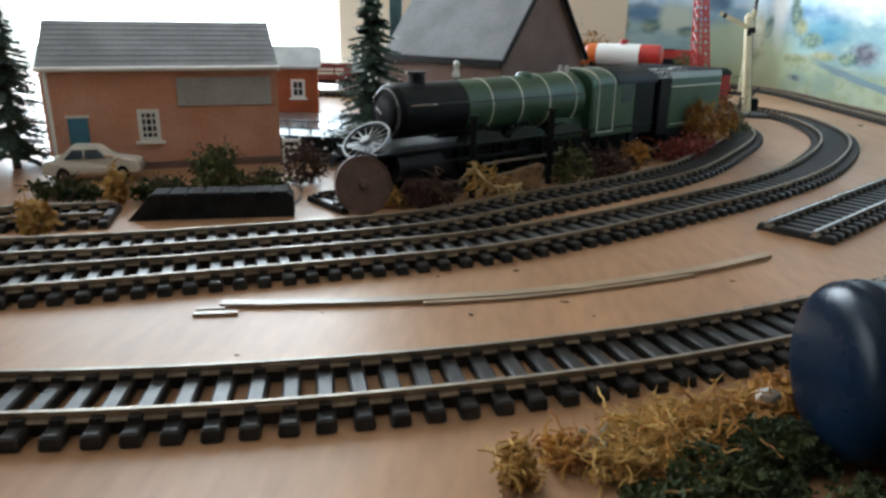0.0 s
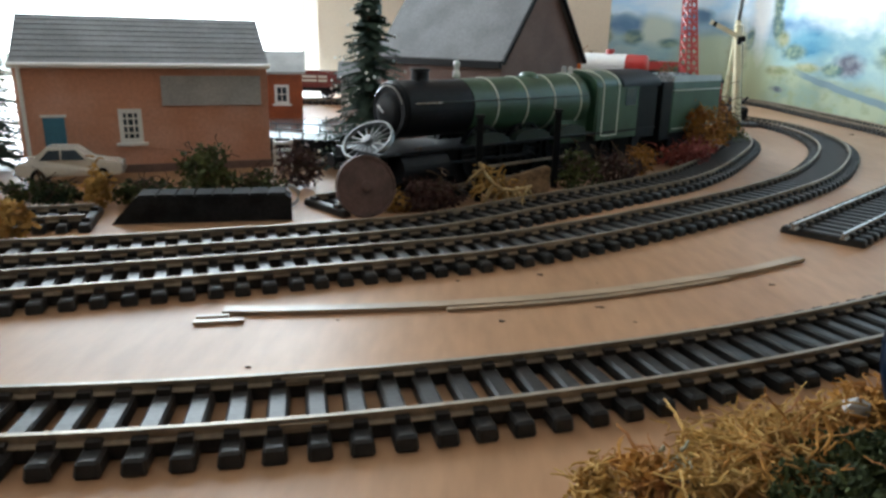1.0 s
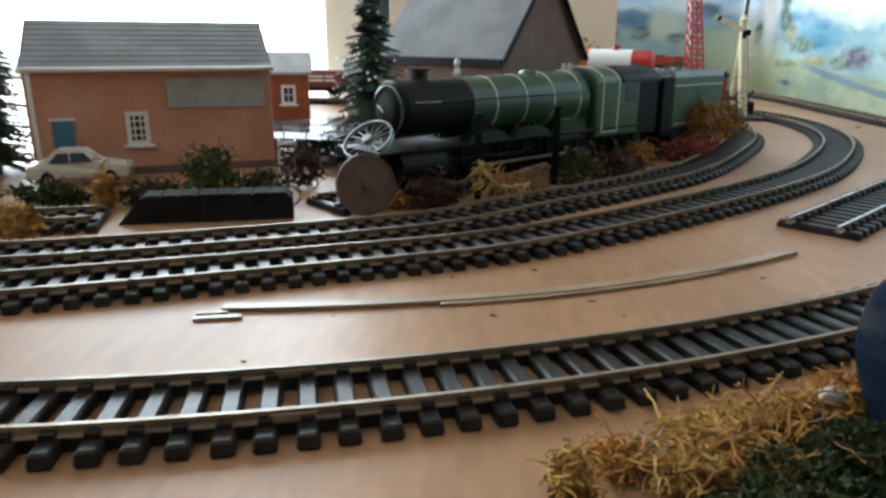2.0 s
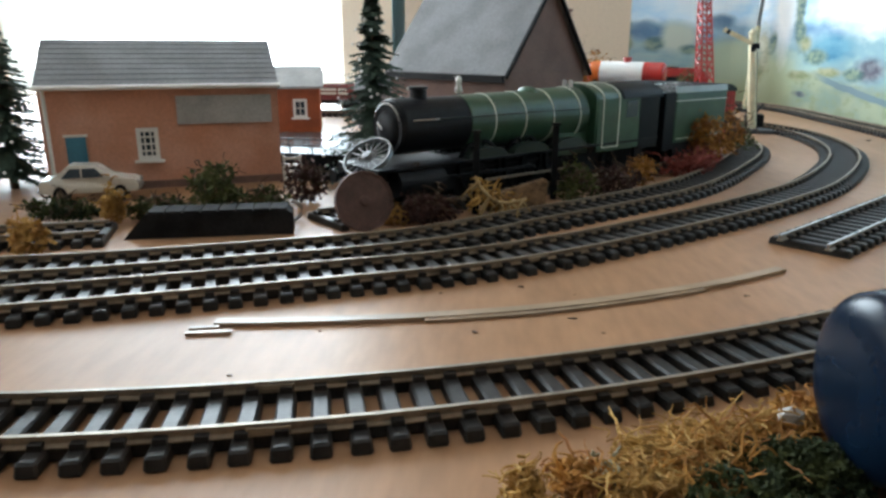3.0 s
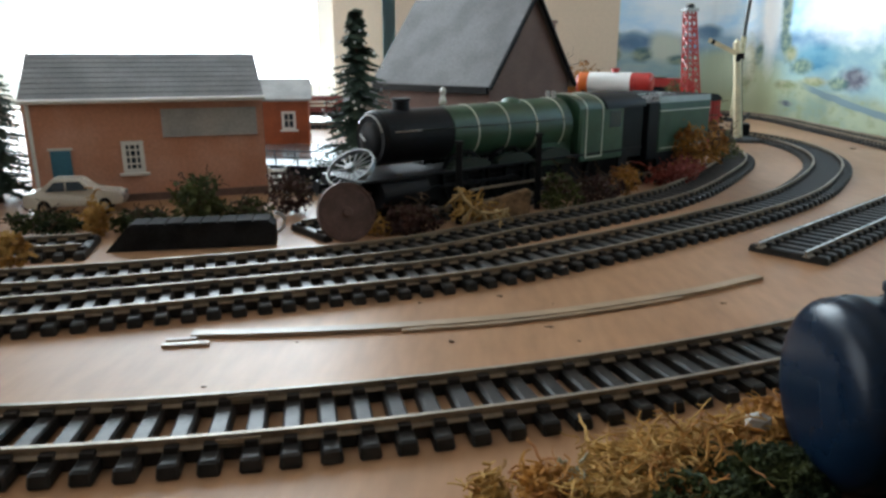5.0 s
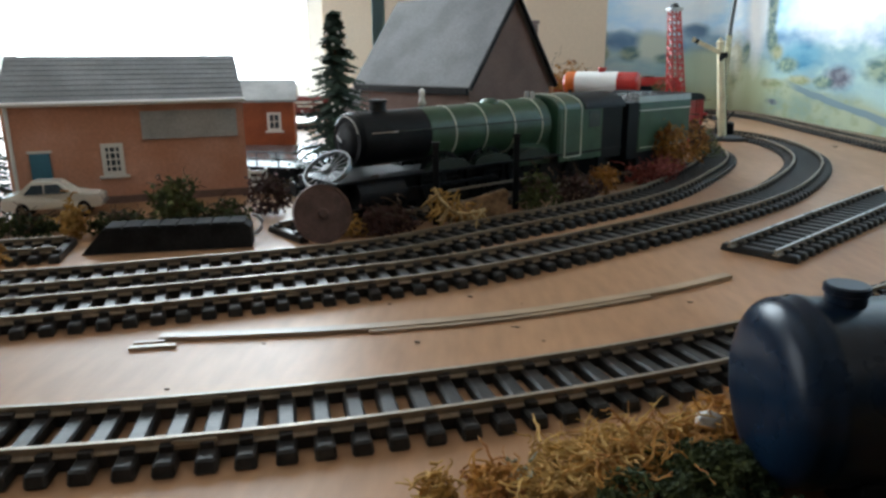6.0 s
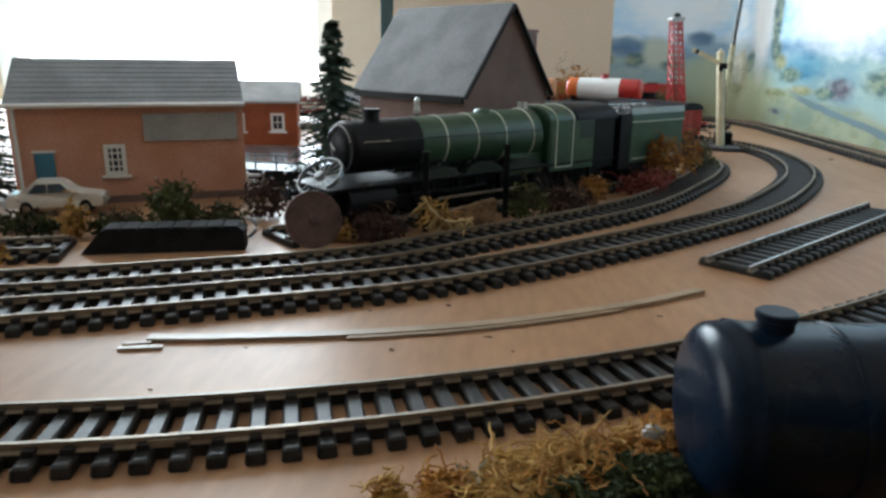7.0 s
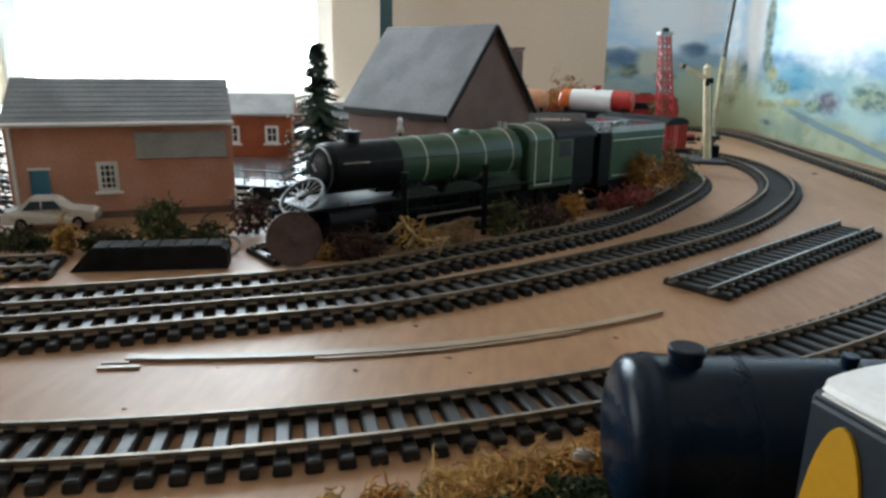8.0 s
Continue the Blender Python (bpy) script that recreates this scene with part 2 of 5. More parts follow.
box(X0, WALL_Y, FLOOR_Z, WIN_X0, WALL_Y + T, CEIL_Z, bm=bm)
box(WIN_X1, WALL_Y, FLOOR_Z, X1, WALL_Y + T, CEIL_Z, bm=bm)
box(WIN_X0, WALL_Y, FLOOR_Z, WIN_X1, WALL_Y + T, WIN_Z0, bm=bm)
box(WIN_X0, WALL_Y, WIN_Z1, WIN_X1, WALL_Y + T, CEIL_Z, bm=bm)
tagged(link("wall_north", bm, WALL), "beige painted wall with a bright window opening", "wall", kind="structure")

window = empty("window_1", pose(0, 0, 0), "white framed window with bright daylight outside", "window", kind="structure")
bm = bmesh.new()
fw = 0.045
box(WIN_X0, WALL_Y + 0.05, WIN_Z0, WIN_X0 + fw, WALL_Y + 0.1, WIN_Z1, 0.004, bm)
box(WIN_X1 - fw, WALL_Y + 0.05, WIN_Z0, WIN_X1, WALL_Y + 0.1, WIN_Z1, 0.004, bm)
box(WIN_X0 + fw, WALL_Y + 0.05, WIN_Z0, WIN_X1 - fw, WALL_Y + 0.1, WIN_Z0 + fw, 0.004, bm)
box(WIN_X0 + fw, WALL_Y + 0.05, WIN_Z1 - fw, WIN_X1 - fw, WALL_Y + 0.1, WIN_Z1, 0.004, bm)
part("window_frame", bm, WHITE, window)
part("window_sill", box(WIN_X0 - 0.04, WALL_Y - 0.05, WIN_Z0 - 0.03, WIN_X1 + 0.04, WALL_Y + 0.05, WIN_Z0 - 0.004, 0.004), WHITE, window)

def sky_glow(name, strength):
    m = bpy.data.materials.new(name)
    m.use_nodes = True
    e = m.node_tree.nodes.new("ShaderNodeEmission")
    e.inputs["Color"].default_value, e.inputs["Strength"].default_value = (0.9, 0.96, 1.0, 1), strength
    m.node_tree.links.new(e.outputs["Emission"], m.node_tree.nodes["Material Output"].inputs["Surface"])
    return m


# first panel: added glow behind the unseen west opening; second: sky outside the window
tagged(link("backdrop", box(X0 - 0.5, W2_Y0 - 0.5, W2_Z0 - 0.5, X0 - 0.49, W2_Y1 + 0.5, W2_Z1 + 0.5), sky_glow("west_fill_glow", 3.2)), "glowing fill panel added outside the unseen west opening", "sky", kind="structure")
tagged(link("backdrop", box(WIN_X0 - 0.6, WALL_Y + 0.4, WIN_Z0 - 0.5, WIN_X1 + 0.6, WALL_Y + 0.41, WIN_Z1 + 0.5), sky_glow("bright_sky", 8.0)), "bright overcast sky outside the window", "sky", kind="structure")


def curtain(x0, x1, y, z0, z1):
    bm = bmesh.new()
    n = 60
    rows = []
    for z in (z0, z1):
        rows.append([[bm.verts.new((x0 + (x1 - x0) * i / n, y + 0.012 * math.sin(i * 0.9) + o, z)) for i in range(n + 1)] for o in (0, 0.003)])
    for i in range(n):
        for a, b in (((0, 0), (1, 0)), ((0, 1), (1, 1))):
            bm.faces.new((rows[a[0]][a[1]][i], rows[a[0]][a[1]][i + 1], rows[b[0]][b[1]][i + 1], rows[b[0]][b[1]][i]))
    return tagged(link("curtain", bm, CURTAIN, smooth=True), "pale blue curtain hanging beside the window", "curtain")


curtain(-0.165, -0.142, WALL_Y - 0.06, FLOOR_Z + 0.3, 1.2)
curtain(-1.17, -0.985, WALL_Y - 0.06, FLOOR_Z + 0.3, 1.2)

# ---------------------------------------------------------------- layout board
BX0, BX1, BY0, BY1 = -1.05, 0.43, 0.02, 1.16
board = empty("layout_board", pose(0, 0, 0), "bare pinkish plywood baseboard of a model railway", "table", kind="structure")
part("board_top", box(BX0, BY0, -0.012, BX1, BY1, 0.0, 0.0015), BOARD, board)
for x in (BX0 + 0.03, BX1 - 0.07):
    for y in (BY0 + 0.03, BY1 - 0.07):
        part("leg", box(x, y, FLOOR_Z, x + 0.045, y + 0.045, -0.012, 0.002), PLY, board)
for y in (BY0 + 0.01, BY1 - 0.03):
    part("batten", box(BX0 + 0.08, y, -0.06, BX1 - 0.08, y + 0.02, -0.0125, 0.001), PLY, board)

# ---------------------------------------------------------------- painted backdrop
def painted(name):
    """A printed countryside scene: pale fields, trees, blue hills and a cloudy sky, on glossy paper, with white glare
    painted in.
    """
    m = bpy.data.materials.new(name)
    m.use_nodes = True
    nt = m.node_tree
    b = nt.nodes["Principled BSDF"]
    tc = nt.nodes.new("ShaderNodeTexCoord")
    sep = nt.nodes.new("ShaderNodeSeparateXYZ")
    nt.links.new(tc.outputs["Object"], sep.inputs["Vector"])

    def node(kind, **values):
        n = nt.nodes.new(kind)
        for k, v in values.items():
            n.inputs[k.replace("_", " ")].default_value = v
        return n

    def maths(op, a, b_):
        n = nt.nodes.new("ShaderNodeMath")
        n.operation = op
        for i, v in enumerate((a, b_)):
            if isinstance(v, (int, float)):
                n.inputs[i].default_value = v
            else:
                nt.links.new(v, n.inputs[i])
        return n.outputs[0]

    def blend(fac, a, b_):
        n = nt.nodes.new("ShaderNodeMix")
        n.data_type = "RGBA"
        nt.links.new(fac, n.inputs["Factor"])
        for key, v in (("A", a), ("B", b_)):
            if isinstance(v, tuple):
                n.inputs[key].default_value = (*v, 1)
            else:
                nt.links.new(v, n.inputs[key])
        return n.outputs["Result"]

    def step(value, lo, hi):
        n = node("ShaderNodeMapRange", From_Min=lo, From_Max=hi)
        nt.links.new(value, n.inputs["Value"])
        return n.outputs["Result"]

    z = sep.outputs["Z"]
    # u runs along the sheet, from the back wall round the fold to the side
    u = maths("ADD", maths("SUBTRACT", sep.outputs["X"], 0.405), maths("SUBTRACT", 1.135, sep.outputs["Y"]))
    flat = nt.nodes.new("ShaderNodeCombineXYZ")
    nt.links.new(maths("MULTIPLY", u, 0.45), flat.inputs["X"])
    nt.links.new(z, flat.inputs["Z"])

    def print_noise(scale, detail=4):
        n = node("ShaderNodeTexNoise", Scale=scale, Detail=detail)
        nt.links.new(flat.outputs["Vector"], n.inputs["Vector"])
        return n.outputs["Fac"]

    broad, mid, small = print_noise(9), print_noise(34), print_noise(110, 6)

    def patch(uc, zc, ru, rz, rough=0.8):
        """A soft uneven oval of colour, 1 inside and 0 outside."""
        du = maths("DIVIDE", maths("SUBTRACT", u, uc), ru)
        dz = maths("DIVIDE", maths("SUBTRACT", z, zc), rz)
        d = maths("SQRT", maths("ADD", maths("MULTIPLY", du, du), maths("MULTIPLY", dz, dz)), 0.0)
        d = maths("ADD", d, maths("MULTIPLY", maths("SUBTRACT", mid, 0.5), rough))
        d = maths("ADD", d, maths("MULTIPLY", maths("SUBTRACT", small, 0.5), rough * 0.7))
        return step(d, 1.25, 0.62)

    zh = maths("ADD", z, maths("MULTIPLY", maths("SUBTRACT", broad, 0.5), 0.07))
    skyc = blend(step(mid, 0.42, 0.64), (0.42, 0.68, 0.88), (0.80, 0.89, 0.94))
    hills = blend(step(mid, 0.40, 0.60), (0.17, 0.30, 0.46), (0.33, 0.48, 0.58))
    far = blend(step(mid, 0.42, 0.58), (0.34, 0.47, 0.46), (0.24, 0.38, 0.43))
    field = blend(step(mid, 0.42, 0.58), (0.34, 0.38, 0.27), (0.25, 0.32, 0.26))
    field = blend(step(small, 0.52, 0.64), field, (0.27, 0.31, 0.20))
    col = blend(step(zh, 0.100, 0.114), hills, skyc)
    col = blend(step(zh, 0.076, 0.086), far, col)
    col = blend(step(zh, 0.036, 0.046), field, col)
    col = blend(patch(0.02, 0.022, 0.095, 0.055, 0.35), col, (0.45, 0.50, 0.33))
    col = blend(patch(-0.10, 0.165, 0.075, 0.050, 0.8), col, (0.84, 0.90, 0.93))
    # upright white reflection near the fold, painted into the colour
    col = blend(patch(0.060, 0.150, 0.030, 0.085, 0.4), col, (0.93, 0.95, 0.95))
    col = blend(patch(-0.125, 0.088, 0.034, 0.022, 0.4), col, (0.52, 0.57, 0.47))
    col = blend(patch(-0.045, 0.055, 0.050, 0.032, 0.3), col, (0.43, 0.51, 0.38))
    # white cloud at the upper right, with its glare painted in
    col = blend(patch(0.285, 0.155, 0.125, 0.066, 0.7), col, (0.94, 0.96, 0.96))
    leaf = blend(step(small, 0.40, 0.60), (0.09, 0.16, 0.16), (0.26, 0.33, 0.24))
    dusk = blend(step(small, 0.40, 0.60), (0.10, 0.12, 0.15), (0.24, 0.26, 0.24))
    olive = blend(step(small, 0.38, 0.62), (0.22, 0.25, 0.14), (0.38, 0.38, 0.24))
    slate = blend(step(mid, 0.40, 0.60), (0.10, 0.19, 0.30), (0.20, 0.32, 0.43))
    teal = blend(step(mid, 0.42, 0.60), (0.07, 0.22, 0.34), (0.16, 0.36, 0.47))
    plum = blend(step(small, 0.40, 0.60), (0.10, 0.11, 0.14), (0.22, 0.23, 0.26))
    for uc, zc, ru, rz, paint in (
        (-0.198, 0.088, 0.012, 0.028, olive), (-0.168, 0.097, 0.024, 0.015, slate), (-0.156, 0.078, 0.016, 0.010, leaf), (-0.066, 0.108, 0.022, 0.012, slate),
        (-0.105, 0.071, 0.016, 0.007, leaf), (0.012, 0.065, 0.022, 0.036, olive), (0.036, 0.080, 0.010, 0.014, leaf),
        (0.101, 0.138, 0.016, 0.056, leaf), (0.112, 0.088, 0.014, 0.018, leaf), (0.198, 0.074, 0.058, 0.017, teal),
        (0.160, 0.064, 0.030, 0.010, leaf), (0.130, 0.078, 0.018, 0.010, olive), (0.288, 0.052, 0.030, 0.013, plum), (0.255, 0.046, 0.022, 0.007, leaf),
        (0.375, 0.060, 0.040, 0.013, leaf), (0.46, 0.066, 0.05, 0.018, leaf), (0.120, 0.040, 0.030, 0.006, olive), (0.200, 0.047, 0.034, 0.006, olive),
        (0.130, 0.018, 0.022, 0.004, dusk)):
        col = blend(patch(uc, zc, ru, rz), col, paint)
    rise = maths("MULTIPLY", maths("SUBTRACT", u, 0.285), -0.125)
    road = maths("ABSOLUTE", maths("SUBTRACT", maths("ADD", z, maths("MULTIPLY", maths("SUBTRACT", mid, 0.5), 0.010)), maths("ADD", rise, 0.0262)), 0.0)
    col = blend(maths("MULTIPLY", step(road, 0.0045, 0.0030), step(u, 0.16, 0.20)), col, (0.17, 0.24, 0.27))
    nt.links.new(col, b.inputs["Base Color"])
    b.inputs["Roughness"].default_value = 0.16
    b.inputs["Coat Weight"].default_value = 0.2
    b.inputs["Coat Roughness"].default_value = 0.12
    wav = node("ShaderNodeTexNoise", Scale=9.0, Detail=1.0)
    nt.links.new(tc.outputs["Object"], wav.inputs["Vector"])
    bp = nt.nodes.new("ShaderNodeBump")
    bp.inputs["Strength"].default_value, bp.inputs["Distance"].default_value = 0.5, 0.006
    nt.links.new(wav.outputs["Fac"], bp.inputs["Height"])
    nt.links.new(bp.outputs["Normal"], b.inputs["Normal"])
    return m


PAINTED = painted("printed_scenery")
SIDE_X, BACK_Y, FOLD = 0.405, 1.135, 0.07
line = [(0.214, BACK_Y), (0.27, BACK_Y)] + [(SIDE_X - FOLD + FOLD * math.sin(radians(a)), BACK_Y - FOLD + FOLD * math.cos(radians(a))) for a in range(0, 91, 6)] + [(SIDE_X, 1.0), (SIDE_X, 0.8), (SIDE_X + 0.003, 0.6), (SIDE_X, 0.36)]
bm = bmesh.new()
rows = []
for x, y in line:
    rows.append([bm.verts.new((x, y, 0.0005)), bm.verts.new((x, y, 0.34)), bm.verts.new((x + 0.0012, y + 0.0012, 0.34)), bm.verts.new((x + 0.0012, y + 0.0012, 0.0005))])
for a, b in zip(rows[:-1], rows[1:]):
    for k in range(4):
        bm.faces.new((a[k], a[(k + 1) % 4], b[(k + 1) % 4], b[k]))
bm.faces.new(rows[0])
bm.faces.new(rows[-1])
tagged(link("scenic_sheet", bm, PAINTED, smooth=False), "glossy printed scenic sheet of pale fields and blue sky, white glare painted in", "backdrop")


# ---------------------------------------------------------------- tracks
PITCH, S_LEN, S_WID, S_H, GAUGE = 0.0072, 0.0302, 0.0044, 0.0030, 0.0165
RAIL_Z = 0.0054


def sleeper_mesh():
    bm = box(-S_WID / 2, -S_LEN / 2, 0.0, S_WID / 2, S_LEN / 2, S_H)
    for v in bm.verts:
        if v.co.z > 0.001:
            v.co.x *= 0.86
            v.co.y *= 0.955
    bmesh.ops.bevel(bm, geom=bm.edges[:], offset=0.0005, segments=1, affect="EDGES")
    for s in (-1, 1):
        for o in (-0.0011, 0.0011):
            c = s * GAUGE / 2 + s * 0.0005 + o
            box(-0.0013, c - 0.0008, S_H - 0.0001, 0.0013, c + 0.0008, S_H + 0.0013, bm=bm)
    me = bpy.data.meshes.new("sleeper")
    bm.to_mesh(me)
    bm.free()
    me.materials.append(SLEEPER)
    return me


SLEEPER_MESH = sleeper_mesh()


def rail_bm(line, off):
    """A flat-bottomed rail swept along the line, off to one side: foot, web and head."""
    prof = [(-0.0011, S_H), (0.0011, S_H), (0.0011, S_H + 0.0003), (0.0003, S_H + 0.0007), (0.0003, S_H + 0.0017), (0.00055, S_H + 0.0019), (0.0005, RAIL_Z), (-0.0005, RAIL_Z), (-0.00055, S_H + 0.0019), (-0.0003, S_H + 0.0017), (-0.0003, S_H + 0.0007), (-0.0011, S_H + 0.0003)]
    bm = bmesh.new()
    rings = []
    for p, d in line:
        n = Vector((-d.y, d.x))
        rings.append([bm.verts.new((p.x + n.x * (off + a), p.y + n.y * (off + a), h)) for a, h in prof])
    k = len(prof)
    for g, h in zip(rings[:-1], rings[1:]):
        for i in range(k):
            f = bm.faces.new((g[i], g[(i + 1) % k], h[(i + 1) % k], h[i]))
            f.material_index = 1 if i == 6 else 0
    bm.faces.new(rings[0])
    bm.faces.new(rings[-1])
    return bm


def track(points, label, group="tracks on the board", metals=None, bare=0):
    th = empty("model_track", pose(0, 0, 0), label, "railway track", group)
    fine = spline(points, 0.003)
    for s in (-1, 1):
        part("rail", rail_bm(fine, s * (GAUGE / 2 + 0.0005)), metals or [RAIL, RAIL_TOP], th)
    sl = spline(points, PITCH)[bare:]
    for s in (-1, 1):
        bm = bmesh.new()
        for (p, d), (q, g) in zip(sl[:-1], sl[1:]):
            mid, way = (p + q) / 2, (q - p).normalized()
            n = Vector((-way.y, way.x))
            c = mid + n * s * (GAUGE / 2 + 0.0005)
            box(-PITCH / 2 + S_WID / 2 - 0.0003, -0.0007, 0.0002, PITCH / 2 - S_WID / 2 + 0.0003, 0.0007, 0.0028, bm=bm, turn=Matrix.Translation((c.x, c.y, 0)) @ Matrix.Rotation(math.atan2(way.y, way.x), 4, "Z"))
        part("sleeper_web", bm, SLEEPER, th)
    joints = spline(points, 0.168)[1:]
    for p, d in joints:
        n = Vector((-d.y, d.x))
        for s in (-1, 1):
            c = p + n * s * (GAUGE / 2 + 0.0005)
            bm = bmesh.new()
            for o in (-0.0009, 0.0009):
                box(-0.0042, o - 0.0003, S_H + 0.0006, 0.0042, o + 0.0003, S_H + 0.0018, 0.0001, bm)
            part("fishplate", bm, metals[0] if metals else RAIL, th).matrix_basis = pose(c.x, c.y, 0, 0, 0, math.degrees(math.atan2(d.y, d.x)))
    for p, d in sl:
        ob = new("sleeper", SLEEPER_MESH)
        ob.parent = th
        ob.matrix_basis = pose(p.x, p.y, 0, 0, 0, math.degrees(math.atan2(d.y, d.x)) + random.uniform(-0.8, 0.8))
    return th


near_line = arc(-0.151, 0.75, 0.5583, -112, -30, 20) + [(0.352, 0.545), (0.362, 0.62), (0.366, 0.708), (0.373, 0.857), (0.374, 0.96), (0.350, 1.045), (0.285, 1.085), (0.18, 1.095), (0.02, 1.095)]
mid_line = [(-0.2900, 0.2050), (-0.2674, 0.2130), (-0.2448, 0.2211), (-0.2221, 0.2291), (-0.1995, 0.2372), (-0.1768, 0.2449), (-0.1539, 0.2522), (-0.1310, 0.2593), (-0.1082, 0.2667), (-0.0854, 0.2745), (-0.0629, 0.2826), (-0.0404, 0.2910), (-0.0179, 0.2993), (0.0043, 0.3085), (0.0254, 0.3200), (0.0455, 0.3332), (0.0648, 0.3473), (0.0836, 0.3623), (0.1022, 0.3774), (0.1206, 0.3929), (0.1384, 0.4090), (0.1557, 0.4257), (0.1724, 0.4429), (0.1882, 0.4610), (0.2027, 0.4801), (0.2161, 0.5000), (0.2289, 0.5203), (0.2410, 0.5410), (0.2521, 0.5623), (0.2618, 0.5843), (0.2699, 0.6069), (0.2762, 0.6300), (0.2808, 0.6536), (0.2837, 0.6774), (0.2843, 0.7014), (0.2823, 0.7253), (0.2771, 0.7487), (0.2684, 0.7710), (0.2559, 0.7915), (0.2401, 0.8096), (0.2216, 0.8248), (0.2010, 0.8371), (0.1788, 0.8463), (0.1557, 0.8525), (0.1320, 0.8563), (0.1081, 0.8585), (0.0841, 0.8597), (0.0601, 0.8604), (0.0361, 0.8606), (0.0121, 0.8607), (-0.0119, 0.8606), (-0.0359, 0.8604), (-0.0599, 0.8602), (-0.0839, 0.8601), (-0.1080, 0.8600), (-0.1320, 0.8600), (-0.1560, 0.8600), (-0.1800, 0.8600), (-0.2040, 0.8600), (-0.2280, 0.8600), (-0.2520, 0.8600), (-0.2760, 0.8600), (-0.3000, 0.8600)]
inner_line = [(-0.3100, 0.2350), (-0.2867, 0.2426), (-0.2634, 0.2501), (-0.2401, 0.2578), (-0.2169, 0.2657), (-0.1938, 0.2738), (-0.1707, 0.2819), (-0.1472, 0.2891), (-0.1236, 0.2955), (-0.1003, 0.3029), (-0.0772, 0.3113), (-0.0543, 0.3198), (-0.0315, 0.3289), (-0.0097, 0.3401), (0.0095, 0.3553), (0.0276, 0.3718), (0.0466, 0.3871), (0.0655, 0.4028), (0.0840, 0.4189), (0.1020, 0.4354), (0.1183, 0.4537), (0.1330, 0.4733), (0.1465, 0.4938), (0.1591, 0.5148), (0.1715, 0.5359), (0.1835, 0.5573), (0.1943, 0.5793), (0.2031, 0.6021), (0.2086, 0.6260), (0.2096, 0.6504), (0.2057, 0.6746), (0.1971, 0.6974), (0.1834, 0.7177), (0.1653, 0.7341), (0.1441, 0.7463), (0.1212, 0.7550), (0.0975, 0.7611), (0.0733, 0.7653), (0.0489, 0.7677), (0.0245, 0.7690), (-0.0000, 0.7700)]
LOCO_O, LOCO_A = Vector((-0.022, 0.40)), 42.0
lc, ls = math.cos(radians(LOCO_A)), math.sin(radians(LOCO_A))
siding_line = [(LOCO_O.x + u * lc, LOCO_O.y + u * ls) for u in (-0.045, 0.0, 0.1, 0.2, 0.27)]
track(near_line, "dark plastic model track with tarnished rails in a wide curve")
track(mid_line, "dark plastic model track curving round a bend")
track(inner_line, "dark plastic model track curving behind small bushes")
track([(-0.139, 0.3415), (-0.18, 0.329), (-0.23, 0.312), (-0.32, 0.280)], "dark plastic siding track ending at a black ramp")
track(siding_line, "straight dark siding track under a green steam engine")
track([(0.1305, 0.3385), (0.195, 0.402), (0.2585, 0.4645)], "loose straight piece of dark track with bright rails", metals=[RAIL_TOP, STEEL], bare=1)

# ---------------------------------------------------------------- strips and specks on the board
def ribbon(pts, w, h, name, label, category="wooden strip"):
    bm = bmesh.new()
    rings = []
    for p, d in spline(pts, 0.004):
        n = Vector((-d.y, d.x))
        rings.append([bm.verts.new((p.x + n.x * a, p.y + n.y * a, z)) for a, z in ((-w / 2, 0.0002), (w / 2, 0.0002), (w / 2, h), (-w / 2, h))])
    for g, k in zip(rings[:-1], rings[1:]):
        for i in range(4):
            bm.faces.new((g[i], g[(i + 1) % 4], k[(i + 1) % 4], k[i]))
    bm.faces.new(rings[0])
    bm.faces.new(rings[-1])
    return tagged(link(name, bm, STRIP), label, category)


ribbon([(-0.0617, 0.2556), (-0.0424, 0.2576), (-0.0052, 0.2638), (0.0375, 0.2759), (0.0849, 0.2975), (0.1151, 0.3164)], 0.0037, 0.0013, "wooden_strip", "long thin bent wooden strip lying on the board")
ribbon([(-0.0042, 0.2612), (0.0184, 0.2668), (0.0356, 0.2723), (0.0606, 0.2827), (0.0836, 0.2940)], 0.0017, 0.0009, "wooden_strip", "flat bent wooden strip lying along another strip")
ribbon([(-0.0668, 0.2478), (-0.06, 0.2492), (-0.0522, 0.2506)], 0.0018, 0.0009, "wooden_strip", "short offcut of thin wooden strip on the board")
ribbon([(-0.0672, 0.2512), (-0.0630, 0.2521), (-0.0585, 0.2530)], 0.0014, 0.0009, "wooden_strip", "short offcut of thin wooden strip on the board")
for i, (x, y, r) in enumerate([(0.0243, 0.2928, 0.0010), (0.0932, 0.2891, 0.0009), (0.0372, 0.2668, 0.0008), (0.0098, 0.2550, 0.0009), (-0.0011, 0.2855, 0.0007), (0.0402, 0.2866, 0.0004), (-0.0318, 0.2527, 0.0005), (0.0444, 0.2567, 0.0005), (0.3289, 0.6821, 0.0018), (-0.0469, 0.2254, 0.0006)]):
    bm = bmesh.new()
    bmesh.ops.create_icosphere(bm, subdivisions=2, radius=r * 0.62)
    for v in bm.verts:
        v.co.x *= 1.7 + 0.4 * math.sin(i)
        v.co.z *= 0.3
        v.co *= 1 + 0.9 * noise.noise(v.co * 1500 + Vector((i, 0, 0)))
        v.co += Vector((x, y, r * 0.25))
    tagged(link("speck", bm, BARK, smooth=True), "dark speck of dirt on the bare board", "debris", "specks on the board")


